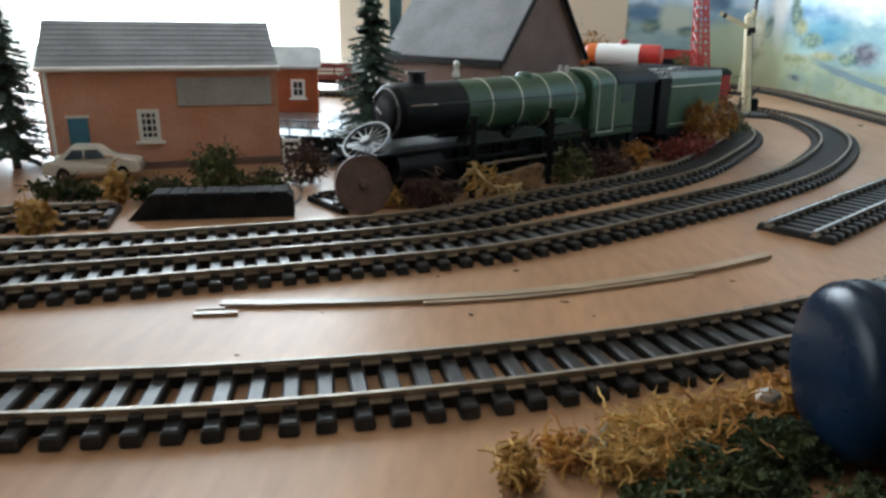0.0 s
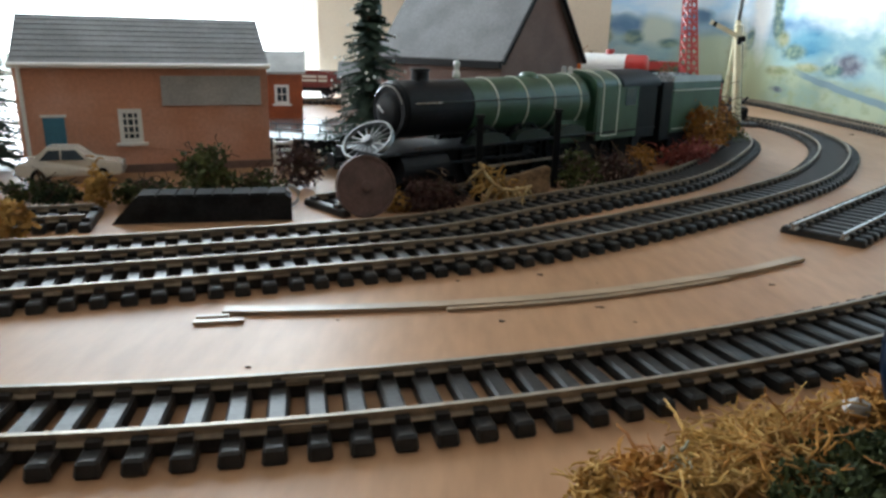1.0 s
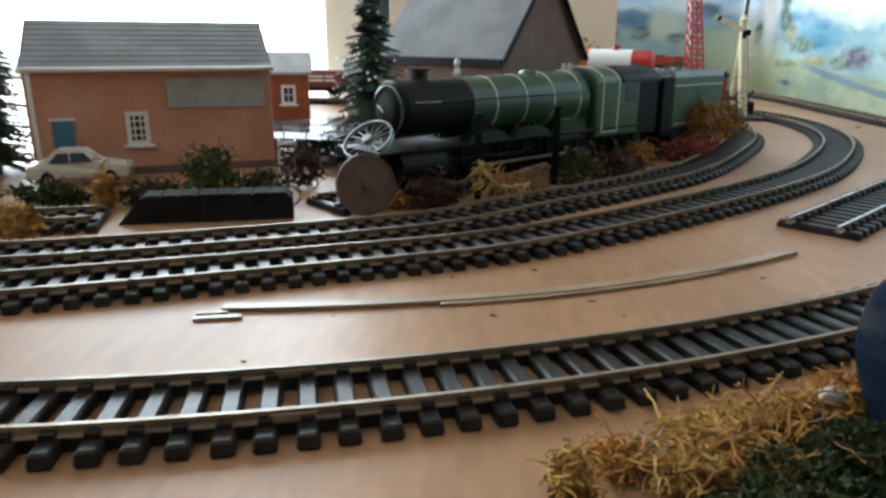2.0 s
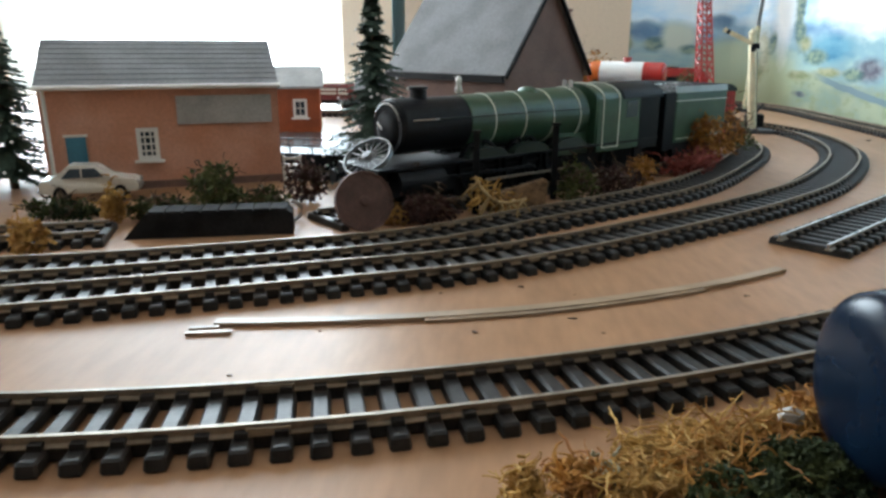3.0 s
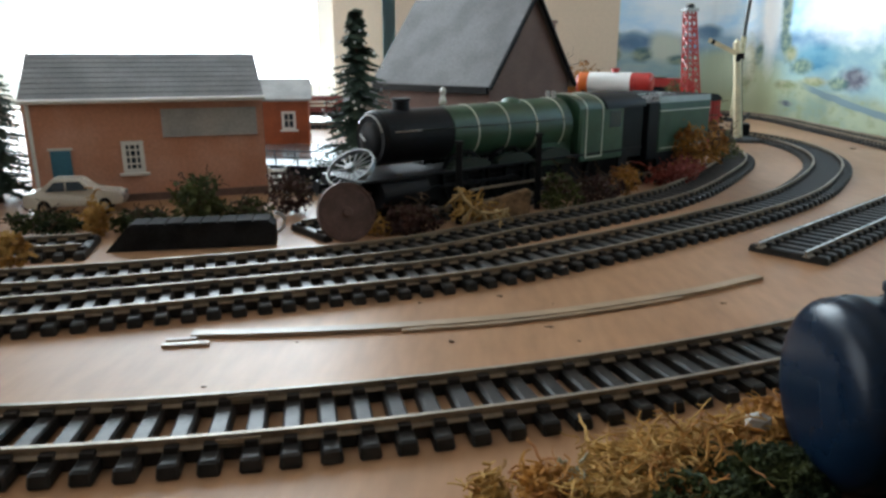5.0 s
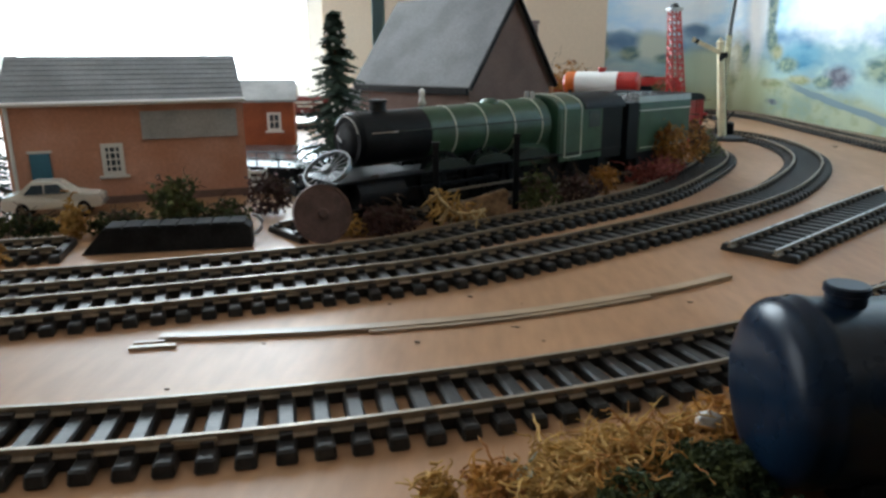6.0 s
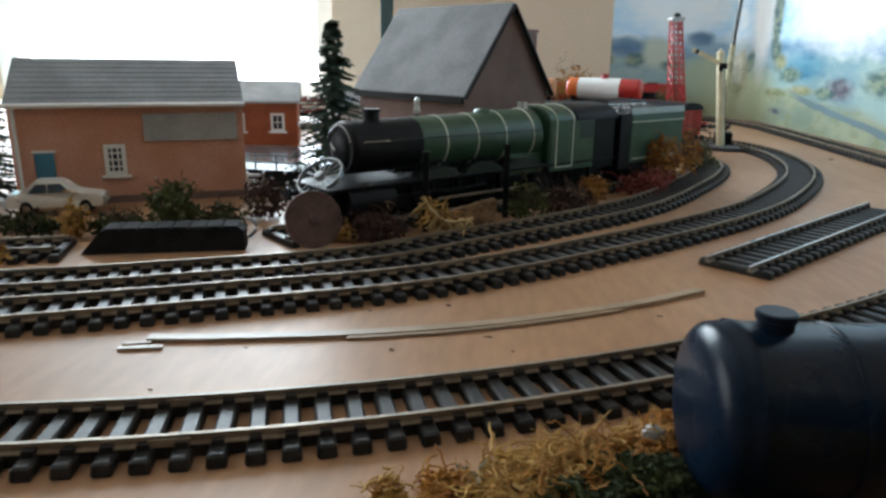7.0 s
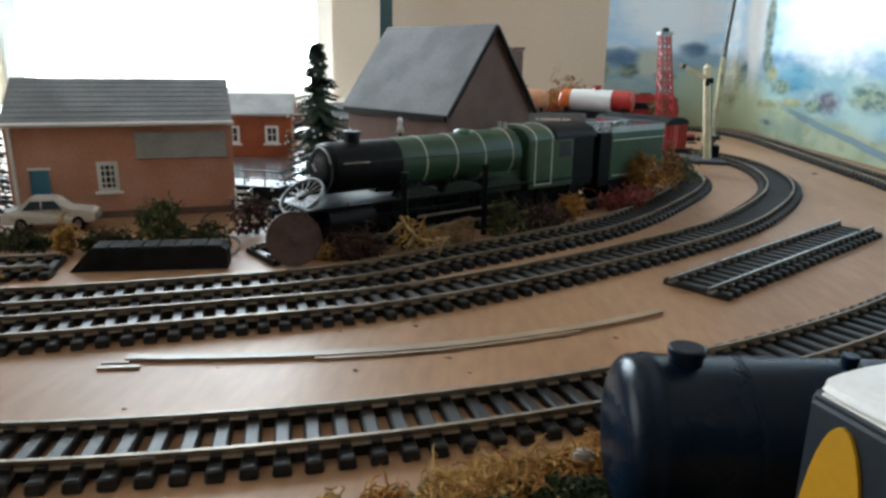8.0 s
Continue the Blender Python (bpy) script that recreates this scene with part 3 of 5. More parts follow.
# ---------------------------------------------------------------- rolling stock
def spoked_wheel(name, parent, c, r, material, axis_y=0.0022, spokes=10, tyre=0.0009):
    """A wheel in the x-z plane at c: a tyre, a hub and its spokes."""
    turn = Matrix.Translation(c) @ Matrix.Rotation(radians(90), 4, "X")
    ring = [(-axis_y / 2, r - tyre * 1.4), (-axis_y / 2, r), (axis_y / 2, r), (axis_y / 2, r - tyre * 1.4)]
    seg = 28
    bm = bmesh.new()
    rings = [[bm.verts.new(turn @ Vector((rr * math.cos(2 * math.pi * i / seg), rr * math.sin(2 * math.pi * i / seg), a))) for i in range(seg)] for a, rr in ring]
    for k in range(4):
        g, h = rings[k], rings[(k + 1) % 4]
        for i in range(seg):
            bm.faces.new((g[i], g[(i + 1) % seg], h[(i + 1) % seg], h[i]))
    wheel = part(name, bm, material, parent)
    for i in range(spokes):
        t = 2 * math.pi * i / spokes
        d = Vector((math.cos(t), 0, math.sin(t)))
        part("spoke", cyl(Vector(c) + d * r * 0.12, Vector(c) + d * (r - tyre), r * 0.035 + 0.00015, seg=6), material, wheel)
    part("hub", cyl(Vector(c) - Vector((0, axis_y * 0.7, 0)), Vector(c) + Vector((0, axis_y * 0.7, 0)), r * 0.17, seg=12), material, wheel)
    return wheel


def chassis(th, length, wb, width=0.026, z=RAIL_Z, wheel_r=0.0062, material=None):
    """Underframe with two axles, axle guards, buffers and couplings. Length along x, centred."""
    material = material or BLACK
    bm = box(-length / 2, -width / 2, z + 0.0085, length / 2, width / 2, z + 0.0125, 0.0003)
    part("underframe", bm, material, th)
    for s in (-1, 1):
        x = s * wb / 2
        for side in (-1, 1):
            spoked_wheel("wheel", th, (x, side * GAUGE / 2 * 1.03, z + wheel_r), wheel_r, BLACK, 0.0022, 8)
            y = side * (width / 2 - 0.002)
            bm = prism([(x - 0.0065, z + 0.0088), (x + 0.0065, z + 0.0088), (x + 0.0022, z + 0.0035), (x - 0.0022, z + 0.0035)], y - 0.0005, y + 0.0005)
            box(x - 0.0022, y - side * 0.0008 - 0.0009, z + 0.0042, x + 0.0022, y - side * 0.0008 + 0.0009 + 0.001, z + 0.0074, 0.0002, bm)
            part("axle_guard", bm, BLACK, th)
        part("axle", cyl((x, -GAUGE / 2, z + wheel_r), (x, GAUGE / 2, z + wheel_r), 0.001, seg=8), BLACK, th)
        for side in (-1, 1):
            bm = cyl((s * length / 2, side * 0.0113, z + 0.0105), (s * (length / 2 + 0.0045), side * 0.0113, z + 0.0105), 0.0011, seg=12)
            cyl((s * (length / 2 + 0.0045), side * 0.0113, z + 0.0105), (s * (length / 2 + 0.0056), side * 0.0113, z + 0.0105), 0.0024, seg=16, bm=bm)
            part("buffer", bm, BLACK, th)
        part("coupling", box(s * (length / 2) - 0.001, -0.003, z + 0.005, s * (length / 2 + 0.008), 0.003, z + 0.0062, 0.0003), BLACK, th)


def open_wagon(m, label, material, length=0.074, height=0.0155, planks=5, mark=True, group="goods train"):
    th = empty("open_wagon", m, label, "wagon", group)
    chassis(th, length, length * 0.55)
    z0, w = RAIL_Z + 0.0126, 0.0145
    part("wagon_floor", box(-length / 2, -w, z0, length / 2, w, z0 + 0.001), material, th)
    ph = height / planks
    for k in range(planks):
        a, b = z0 + 0.0011 + k * ph, z0 + 0.0011 + (k + 1) * ph - 0.00025
        for s in (-1, 1):
            part("plank", box(-length / 2, s * w - 0.0006, a, length / 2, s * w + 0.0006, b, 0.00015), material, th)
            part("plank", box(s * length / 2 - 0.0006, -w + 0.0007, a, s * length / 2 + 0.0006, w - 0.0007, b, 0.00015), material, th)
    for s in (-1, 1):
        for x in (-0.46, -0.16, 0.16, 0.46):
            part("strap", box(x * length - 0.0008, s * (w + 0.0006), z0, x * length + 0.0008, s * (w + 0.0012), z0 + height + 0.001, 0.0001), material, th)
        for y in (-0.6, 0.6):
            part("strap", box(s * (length / 2 + 0.0006), y * w - 0.0008, z0, s * (length / 2 + 0.0012), y * w + 0.0008, z0 + height + 0.001, 0.0001), material, th)
        if mark:
            for k in range(2):
                part("lettering_bar", box(-0.022, s * (w + 0.00061), z0 + 0.006 + k * 0.004, 0.006 + 0.01 * k, s * (w + 0.0008), z0 + 0.0082 + k * 0.004), LINING, th)
    return th


def goods_van(m, label, material, roof, length=0.078, height=0.027, group="goods train"):
    th = empty("goods_van", m, label, "wagon", group)
    chassis(th, length, length * 0.55)
    z0, w = RAIL_Z + 0.0126, 0.0148
    part("van_body", box(-length / 2, -w, z0, length / 2, w, z0 + height, 0.0004), material, th)
    out = [(w * 1.06 * math.cos(radians(a)), z0 + height - 0.001 + 0.0062 * math.sin(radians(a))) for a in range(0, 181, 12)]
    part("van_roof", prism_x(out, -length / 2 - 0.0012, length / 2 + 0.0012), roof, th)
    for s in (-1, 1):
        part("sliding_door", box(-0.011, s * w - 0.0004, z0 + 0.001, 0.011, s * (w + 0.0012) if s > 0 else s * w + 0.0004, z0 + height - 0.003, 0.0003) if s > 0 else box(-0.011, -w - 0.0012, z0 + 0.001, 0.011, -w + 0.0004, z0 + height - 0.003, 0.0003), material, th)
        for x in (-0.49, -0.32, -0.17, 0.17, 0.32, 0.49):
            part("strap", box(x * length - 0.0007, s * w - 0.0009, z0, x * length + 0.0007, s * w + 0.0009, z0 + height - 0.001, 0.0001), material, th)
            part("strap", box(s * length / 2 - 0.0008, x * 1.9 * w - 0.0006, z0, s * length / 2 + 0.0008, x * 1.9 * w + 0.0006, z0 + height - 0.001, 0.0001), material, th)
    return th


def tank_wagon(m, label, barrel, length=0.078, radius=0.0135, group="", frame=None, end_disc=None, cap=None, bands=2):
    th = empty("tank_wagon", m, label, "wagon", group)
    chassis(th, length, length * 0.55, material=frame)
    zc = RAIL_Z + 0.0135 + radius
    h = length / 2 - 0.001
    prof = [(-h + 0.0045 * (1 - math.cos(radians(90 * i / 8))), max(radius * math.sin(radians(90 * i / 8)) ** 0.5, 0.0004)) for i in range(9)]
    prof += [(-h + 0.0062, radius * 1.012), (-h + 0.0074, radius)]
    prof += [(-a, r) for a, r in reversed(prof)]
    part("barrel", lathe(prof, "X", 48, m=Matrix.Translation((0, 0, zc))), barrel, th, smooth=True)
    part("filler_cap", lathe([(zc + radius - 0.0012, 0.0045), (zc + radius + 0.0028, 0.0045), (zc + radius + 0.003, 0.0053), (zc + radius + 0.0046, 0.0053), (zc + radius + 0.0053, 0.0046)], "Z", 28), cap or barrel, th, smooth=False)
    for k in range(bands):
        x = (-0.26 + 0.52 * k / max(bands - 1, 1)) * length
        part("barrel_band", lathe([(x - 0.0007, radius), (x - 0.0006, radius + 0.0004), (x + 0.0006, radius + 0.0004), (x + 0.0007, radius)], "X", 48, m=Matrix.Translation((0, 0, zc))), barrel, th, smooth=False)
    for s in (-1, 1):
        part("saddle", box(s * length * 0.38 - 0.002, -radius * 0.8, RAIL_Z + 0.0126, s * length * 0.38 + 0.002, radius * 0.8, zc - radius * 0.62), frame or BLACK, th)
        if end_disc:
            part("end_panel", lathe([(s * (h + 0.0002), radius * 0.62), (s * (h + 0.0006), radius * 0.6)], "X", 40, m=Matrix.Translation((0, 0, zc))), end_disc, th)
    return th


def storage_tank(m, length=0.074, radius=0.0165):
    """A black drum lying on two cradles, its axis along x from the near end."""
    th = empty("storage_tank", m, "glossy black cylindrical storage tank with filler caps", "tank")
    zc = radius + 0.0016
    end = [(0.0046 * (1 - math.cos(radians(9 * i))), max(radius * math.sin(radians(9 * i)) ** 0.45, 0.0003)) for i in range(11)]
    prof = end + [(0.0060, radius * 1.0), (0.0066, radius * 1.022), (0.0082, radius * 1.022), (0.0088, radius)]
    prof += [(length - a, r) for a, r in reversed(prof)]
    part("barrel", lathe(prof, "X", 64, m=Matrix.Translation((0, 0, zc))), TANKBLACK, th, smooth=True)
    for x, r, h in ((0.0138, 0.0037, 0.0031), (0.0455, 0.0018, 0.0022)):
        part("filler_cap", lathe([(zc + radius - 0.0016, r * 0.9), (zc + radius + h * 0.5, r * 0.9), (zc + radius + h * 0.55, r), (zc + radius + h * 0.92, r), (zc + radius + h, r * 0.88)], "Z", 32, m=Matrix.Translation((x, 0, 0))), TANKBLACK, th)
    for x in (0.0245, 0.049):
        part("barrel_seam", lathe([(x - 0.0006, radius - 0.0002), (x - 0.0004, radius + 0.00025), (x + 0.0004, radius + 0.00025), (x + 0.0006, radius - 0.0002)], "X", 64, m=Matrix.Translation((0, 0, zc))), TANKBLACK, th)
    for x in (0.016, 0.058):
        part("cradle", box(x - 0.003, -radius * 0.85, 0.0, x + 0.003, radius * 0.85, zc - radius * 0.6, 0.0004), BLACK, th)
    return th


storage_tank(pose(0.0742, 0.1925, 0, 0, 0, 2))


# ---------------------------------------------------------------- green steam engine with tender
def steam_engine(m):
    th = empty("steam_engine", m, "apple-green steam engine with white boiler bands on a siding", "locomotive")
    zr = RAIL_Z
    zc = 0.0395
    part("smokebox", lathe([(-0.0125, 0.004), (-0.0128, 0.0085), (-0.0115, 0.0118), (-0.0105, 0.0124), (0.026, 0.0124), (0.026, 0.006)], "X", 40, m=Matrix.Translation((0, 0, zc))), BLACK, th, smooth=False)
    door = part("smokebox_door", lathe([(-0.0152, 0.0006), (-0.0146, 0.005), (-0.0132, 0.0085), (-0.0122, 0.0086)], "X", 32, m=Matrix.Translation((0, 0, zc - 0.0008))), BLACK, th, smooth=True)
    part("door_rim", lathe([(-0.0129, 0.0108), (-0.0131, 0.0113), (-0.0122, 0.0119), (-0.0118, 0.0119)], "X", 40, m=Matrix.Translation((0, 0, zc))), BLACK, th)
    # window glint on the smokebox rim, modelled as a thin bright arc
    part("rim_glint", tube([(-0.0134, 0.0104 * math.cos(radians(a)), zc + 0.0104 * math.sin(radians(a))) for a in range(20, 161, 10)], 0.00028, 6), STEEL, th, "thin steel arc standing for the glint on the rim")
    part("door_handle", cyl((-0.016, 0, zc - 0.0008), (-0.0165, 0.003, zc + 0.002), 0.0004, seg=6), STEEL, door)
    part("boiler", lathe([(0.0262, 0.0126), (0.06, 0.0129), (0.080, 0.0136), (0.107, 0.0141), (0.107, 0.006)], "X", 48, m=Matrix.Translation((0, 0, zc))), GREEN, th, smooth=False)
    for x, r in ((0.041, 0.0129), (0.061, 0.0131), (0.0800, 0.0138), (0.1000, 0.0142)):
        part("boiler_band", lathe([(x - 0.0004, r - 0.0004), (x - 0.00027, r + 0.00015), (x + 0.00027, r + 0.00015), (x + 0.0004, r - 0.0004)], "X", 48, m=Matrix.Translation((0, 0, zc))), LINING, th, "thin white band")
    part("chimney", lathe([(zc + 0.0105, 0.0052), (zc + 0.0125, 0.0040), (zc + 0.0158, 0.0038), (zc + 0.0162, 0.0046), (zc + 0.0172, 0.0044), (zc + 0.0172, 0.002)], "Z", 24, m=Matrix.Translation((0.004, 0, 0))), BLACK, th)
    part("dome", lathe([(zc + 0.011, 0.0065), (zc + 0.0130, 0.0050), (zc + 0.0143, 0.0040), (zc + 0.0150, 0.0020), (zc + 0.0151, 0.0005)], "Z", 24, m=Matrix.Translation((0.074, 0, 0))), GREEN, th, smooth=True)
    for y in (-0.0022, 0.0022):
        part("safety_valve", lathe([(zc + 0.0135, 0.0013), (zc + 0.0172, 0.0012), (zc + 0.0175, 0.0006)], "Z", 12, m=Matrix.Translation((0.104, y, 0))), STEEL, th)
    part("firebox", box(0.084, -0.0105, 0.0185, 0.111, 0.0105, zc, 0.001), GREEN, th)
    part("running_plate", box(-0.028, -0.0165, 0.0225, 0.167, 0.0165, 0.0237, 0.0002), BLACK, th)
    part("buffer_beam", box(-0.0295, -0.0165, 0.0155, -0.028, 0.0165, 0.0238, 0.0002), BLACK, th)
    for y in (-0.0115, 0.0115):
        part("buffer", lathe([(-0.0295, 0.0013), (-0.034, 0.0013), (-0.0342, 0.0032), (-0.0352, 0.003)], "X", 18, m=Matrix.Translation((0, y, 0.0185))), BLACK, th)
    part("frame", box(-0.026, -0.0075, 0.009, 0.165, 0.0075, 0.0224), BLACK, th)
    # two black blocks added to keep the gaps between the wheels dark
    part("engine_shade_block", box(0.020, -0.0066, 0.0056, 0.165, 0.0066, 0.0223), BLACK, th)
    part("tender_shade_block", box(0.186, -0.0066, 0.0056, 0.236, 0.0066, 0.0184), BLACK, th)
    for s in (-1, 1):
        y = s * 0.0155
        for x in (0.034, 0.063, 0.092):
            out = [(x + 0.0125 * math.cos(radians(a)), 0.0236 + 0.0050 * math.sin(radians(a))) for a in range(0, 181, 15)]
            part("splasher", prism(out, y - 0.0045 if s > 0 else y, y if s > 0 else y + 0.0045), DARKGREEN, th, "dark green splasher")
        for x in (0.034, 0.063, 0.092):
            spoked_wheel("driving_wheel", th, (x, s * GAUGE / 2 * 1.05, zr + 0.0132), 0.0132, BLACK, 0.0024, 14)
        for x in (-0.016, 0.007, 0.131):
            spoked_wheel("carrying_wheel", th, (x, s * GAUGE / 2 * 1.05, zr + 0.0068), 0.0068, BLACK, 0.0024, 10)
        part("cylinder", lathe([(-0.019, 0.0055), (-0.019, 0.0062), (0.006, 0.0062), (0.006, 0.0055)], "X", 24, m=Matrix.Translation((0, s * 0.0128, 0.0165))), BLACK, th)
        part("connecting_rod", box(0.006, s * 0.0145 - 0.0004, 0.0158, 0.064, s * 0.0145 + 0.0004, 0.0174, 0.0002), BLACK, th)
        part("coupling_rod", box(0.034, s * 0.0135 - 0.0004, 0.0118, 0.092, s * 0.0135 + 0.0004, 0.0132, 0.0002), RAIL_TOP, th)
        part("handrail", cyl((-0.008, s * 0.0128, zc + 0.0035), (0.006, s * 0.0130, zc + 0.0035), 0.0003, seg=6), STEEL, th)
        part("handrail", cyl((0.0062, s * 0.0130, zc + 0.0035), (0.105, s * 0.0144, zc + 0.0035), 0.0003, seg=6), DARKGREEN, th)
        # cab side with two white panel lines
        cab = part("cab_side", box(0.1112, s * 0.0158 - 0.0005, 0.0192, 0.1478, s * 0.0158 + 0.0005, 0.0475, 0.0003), GREEN, th)
        part("cab_rear_side", box(0.1480, s * 0.0157 - 0.0005, 0.0180, 0.166, s * 0.0157 + 0.0005, 0.0475, 0.0003), BLACK, th, "sooty black rear of the cab")
        part("cab_window", box(0.1355, s * 0.0158 - 0.0007, 0.0365, 0.1455, s * 0.0158 + 0.0007, 0.0455, 0.0002), PANE, cab)
        for x in (0.1155, 0.1290):
            part("panel_line", box(x - 0.0003, s * 0.0158 - 0.0008, 0.0215, x + 0.0003, s * 0.0158 + 0.0008, 0.0475), LINING, cab)
        part("panel_line", box(0.1155, s * 0.0158 - 0.0008, 0.0212, 0.1290, s * 0.0158 + 0.0008, 0.0217), LINING, cab)
        part("cab_step", box(0.146, s * 0.0145 - 0.001, 0.0065, 0.152, s * 0.0145 + 0.001, 0.0192, 0.0002), BLACK, th)
    out = [(0.0162 * math.cos(radians(a)), 0.0468 + 0.0082 * math.sin(radians(a))) for a in range(0, 181, 10)]
    part("cab_front", prism_x(out + [(-0.0155, 0.024), (0.0155, 0.024)], 0.1100, 0.1110), GREEN, th)
    for x in (0.1155, 0.1290):
        bm = prism_x([(0.0166 * math.cos(radians(a)), 0.0468 + 0.0088 * math.sin(radians(a))) for a in range(0, 181, 10)] + [(0.0158 * math.cos(radians(a)), 0.0465 + 0.0078 * math.sin(radians(a))) for a in range(180, -1, -10)], x - 0.0003, x + 0.0003)
        part("roof_line", bm, LINING, th)
    part("cab_shoulder", prism_x(out, 0.1112, 0.1315), GREEN, th)
    out2 = [(0.0172 * math.cos(radians(a)), 0.0468 + 0.0084 * math.sin(radians(a))) for a in range(0, 181, 10)]
    part("cab_roof", prism_x(out2, 0.1317, 0.1675), BLACK, th)
    # tender
    tender = part("tender_tank", box(0.1835, -0.0158, 0.0185, 0.2385, 0.0158, 0.0432, 0.0006), GREEN, th)
    for s in (-1, 1):
        part("tender_side_top", prism_x([(s * 0.0159, 0.0436), (s * 0.0150, 0.0436), (s * 0.0148, 0.0479), (s * 0.0156, 0.0479)], 0.1835, 0.2385), GREEN, tender)
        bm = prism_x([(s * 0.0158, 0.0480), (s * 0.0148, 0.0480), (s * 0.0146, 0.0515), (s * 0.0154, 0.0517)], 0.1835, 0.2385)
        part("tender_flare", bm, GREYGREEN, tender, "pale grey-green coaming, sky reflection put into its colour")
        part("tender_line", box(0.186, s * 0.0158 - 0.0003, 0.0205, 0.236, s * 0.0158 + 0.0003, 0.021), LINING, tender)
        part("tender_rail", box(0.184, s * 0.0160 - 0.0003, 0.0430, 0.2382, s * 0.0160 + 0.0003, 0.0435), LINING, tender)
        for x in (0.191, 0.205, 0.219, 0.233):
            spoked_wheel("tender_wheel", th, (x, s * GAUGE / 2 * 1.05, zr + 0.0078), 0.0078, BLACK, 0.0024, 10)
        part("tender_frame", box(0.1835, s * 0.0148 - 0.0005, 0.0105, 0.2385, s * 0.0148 + 0.0005, 0.0184, 0.0002), BLACK, th)
    bm = bmesh.new()
    bmesh.ops.create_grid(bm, x_segments=40, y_segments=20, size=0.5)
    for v in bm.verts:
        x, y = v.co.x, v.co.y
        v.co = Vector((0.207 + x * 0.044, y * 0.028, 0.0468 + 0.0055 * (1 - (2 * y) ** 2) * (1 - (2 * x) ** 4) + 0.0018 * noise.noise(Vector((x * 22, y * 14, 3)))))
    part("coal_load", bm, COAL, th, "heap of black coal")
    part("tender_front", box(0.1725, -0.0157, 0.0145, 0.1833, 0.0157, 0.0485, 0.0006), BLACK, th)
    part("tender_buffer_beam", box(0.2388, -0.0160, 0.0165, 0.2402, 0.0160, 0.0225, 0.0002), RED, th)
    part("drawbar", box(0.165, -0.003, 0.012, 0.185, 0.003, 0.014), BLACK, th)
    return th


steam_engine(pose(LOCO_O.x, LOCO_O.y, 0, 0, 0, LOCO_A))


# ---------------------------------------------------------------- buildings
def sash_window(parent, x0, x1, y, z0, z1, cols, rows, glass=PANE, frame_mat=WHITE):
    """A small window proud of a wall that faces -y."""
    w = part("window", box(x0, y - 0.0003, z0, x1, y + 0.001, z1), glass, parent)
    f = 0.0011
    bm = bmesh.new()
    for a in range(cols + 1):
        x = x0 + (x1 - x0) * a / cols
        k = f if a in (0, cols) else 0.00035
        box(x - k, y - 0.0012, z0 - f, x + k, y - 0.0002, z1 + f, bm=bm)
    part("window_frame", bm, frame_mat, w)
    bm = bmesh.new()
    for a in range(rows + 1):
        z = z0 + (z1 - z0) * a / rows
        k = f if a in (0, rows) else 0.00035
        box(x0, y - 0.0011, z - k, x1, y - 0.0003, z + k, bm=bm)
    part("glazing_bar", bm, frame_mat, w)
    part("window_sill", box(x0 - 0.003, y - 0.0028, z0 - 0.0026, x1 + 0.003, y - 0.0002, z0 - f, 0.0002), frame_mat, w)
    return w


def pink_house(m, L=0.118, D=0.07, H=0.0545):
    th = empty("model_house", m, "salmon-pink model house with white windows and slate roof", "building")
    part("wall", box(0, 0, 0, L, D, H, 0.0003), SALMON, th)
    part("plinth", box(-0.0006, -0.0008, 0, L + 0.0006, D + 0.0006, 0.004), GABLE, th)
    ov = 0.004
    a = radians(30)
    rise = (D / 2 + ov) * math.tan(a)
    for s in (0, 1):
        y0, y1 = (-ov, D / 2) if s == 0 else (D + ov, D / 2)
        n = 9
        for k in range(n):
            bm = bmesh.new()
            ya, yb = y0 + (y1 - y0) * k / n, y0 + (y1 - y0) * (k + 1.05) / n
            za, zb = H - 0.001 + rise * k / n, H - 0.001 + rise * (k + 1.05) / n
            vs = []
            for x in (-0.0005, L + 0.0005):
                for yy, zz in ((ya, za + 0.0003), (yb, zb + 0.0003), (yb, zb + 0.0011), (ya, za + 0.0014)):
                    vs.append(bm.verts.new((x, yy, zz)))
            for q in ((0, 1, 2, 3), (4, 5, 6, 7), (0, 1, 5, 4), (1, 2, 6, 5), (2, 3, 7, 6), (3, 0, 4, 7)):
                bm.faces.new([vs[i] for i in q])
            part("slate_course", bm, SLATE, th)
    for x0, x1 in ((0, 0.0012), (L - 0.0012, L)):
        part("gable", prism_x([(0, H), (D, H), (D / 2, H + rise - 0.004)], x0, x1), SALMON, th)
    part("gutter", tube([(-0.001, -ov - 0.001, H - 0.001), (L + 0.001, -ov - 0.001, H - 0.001)], 0.0013, 8), WHITE, th, "white gutter")
    part("drainpipe", tube([(0.0028, -0.0014, H - 0.001), (0.0028, -0.0014, 0.0)], 0.0010, 8), WHITE, th)
    sash_window(th, 0.0448, 0.0536, 0.0, 0.0165, 0.0312, 3, 4)
    door = part("shutter", box(0.0102, -0.0014, 0.012, 0.0196, 0.0004, 0.0285, 0.0002), TEAL, th, "blue-green shutter")
    part("shutter_frame", box(0.0092, -0.0009, 0.0287, 0.0206, 0.0002, 0.0299), WHITE, door)
    part("sign_board", box(0.0648, -0.0014, 0.0335, 0.1142, 0.0002, 0.0485, 0.0002), LTGREY, th, "pale grey blank sign board")
    return th


pink_house(pose(-0.2125, 0.424, 0, 0, 0, 23.0))


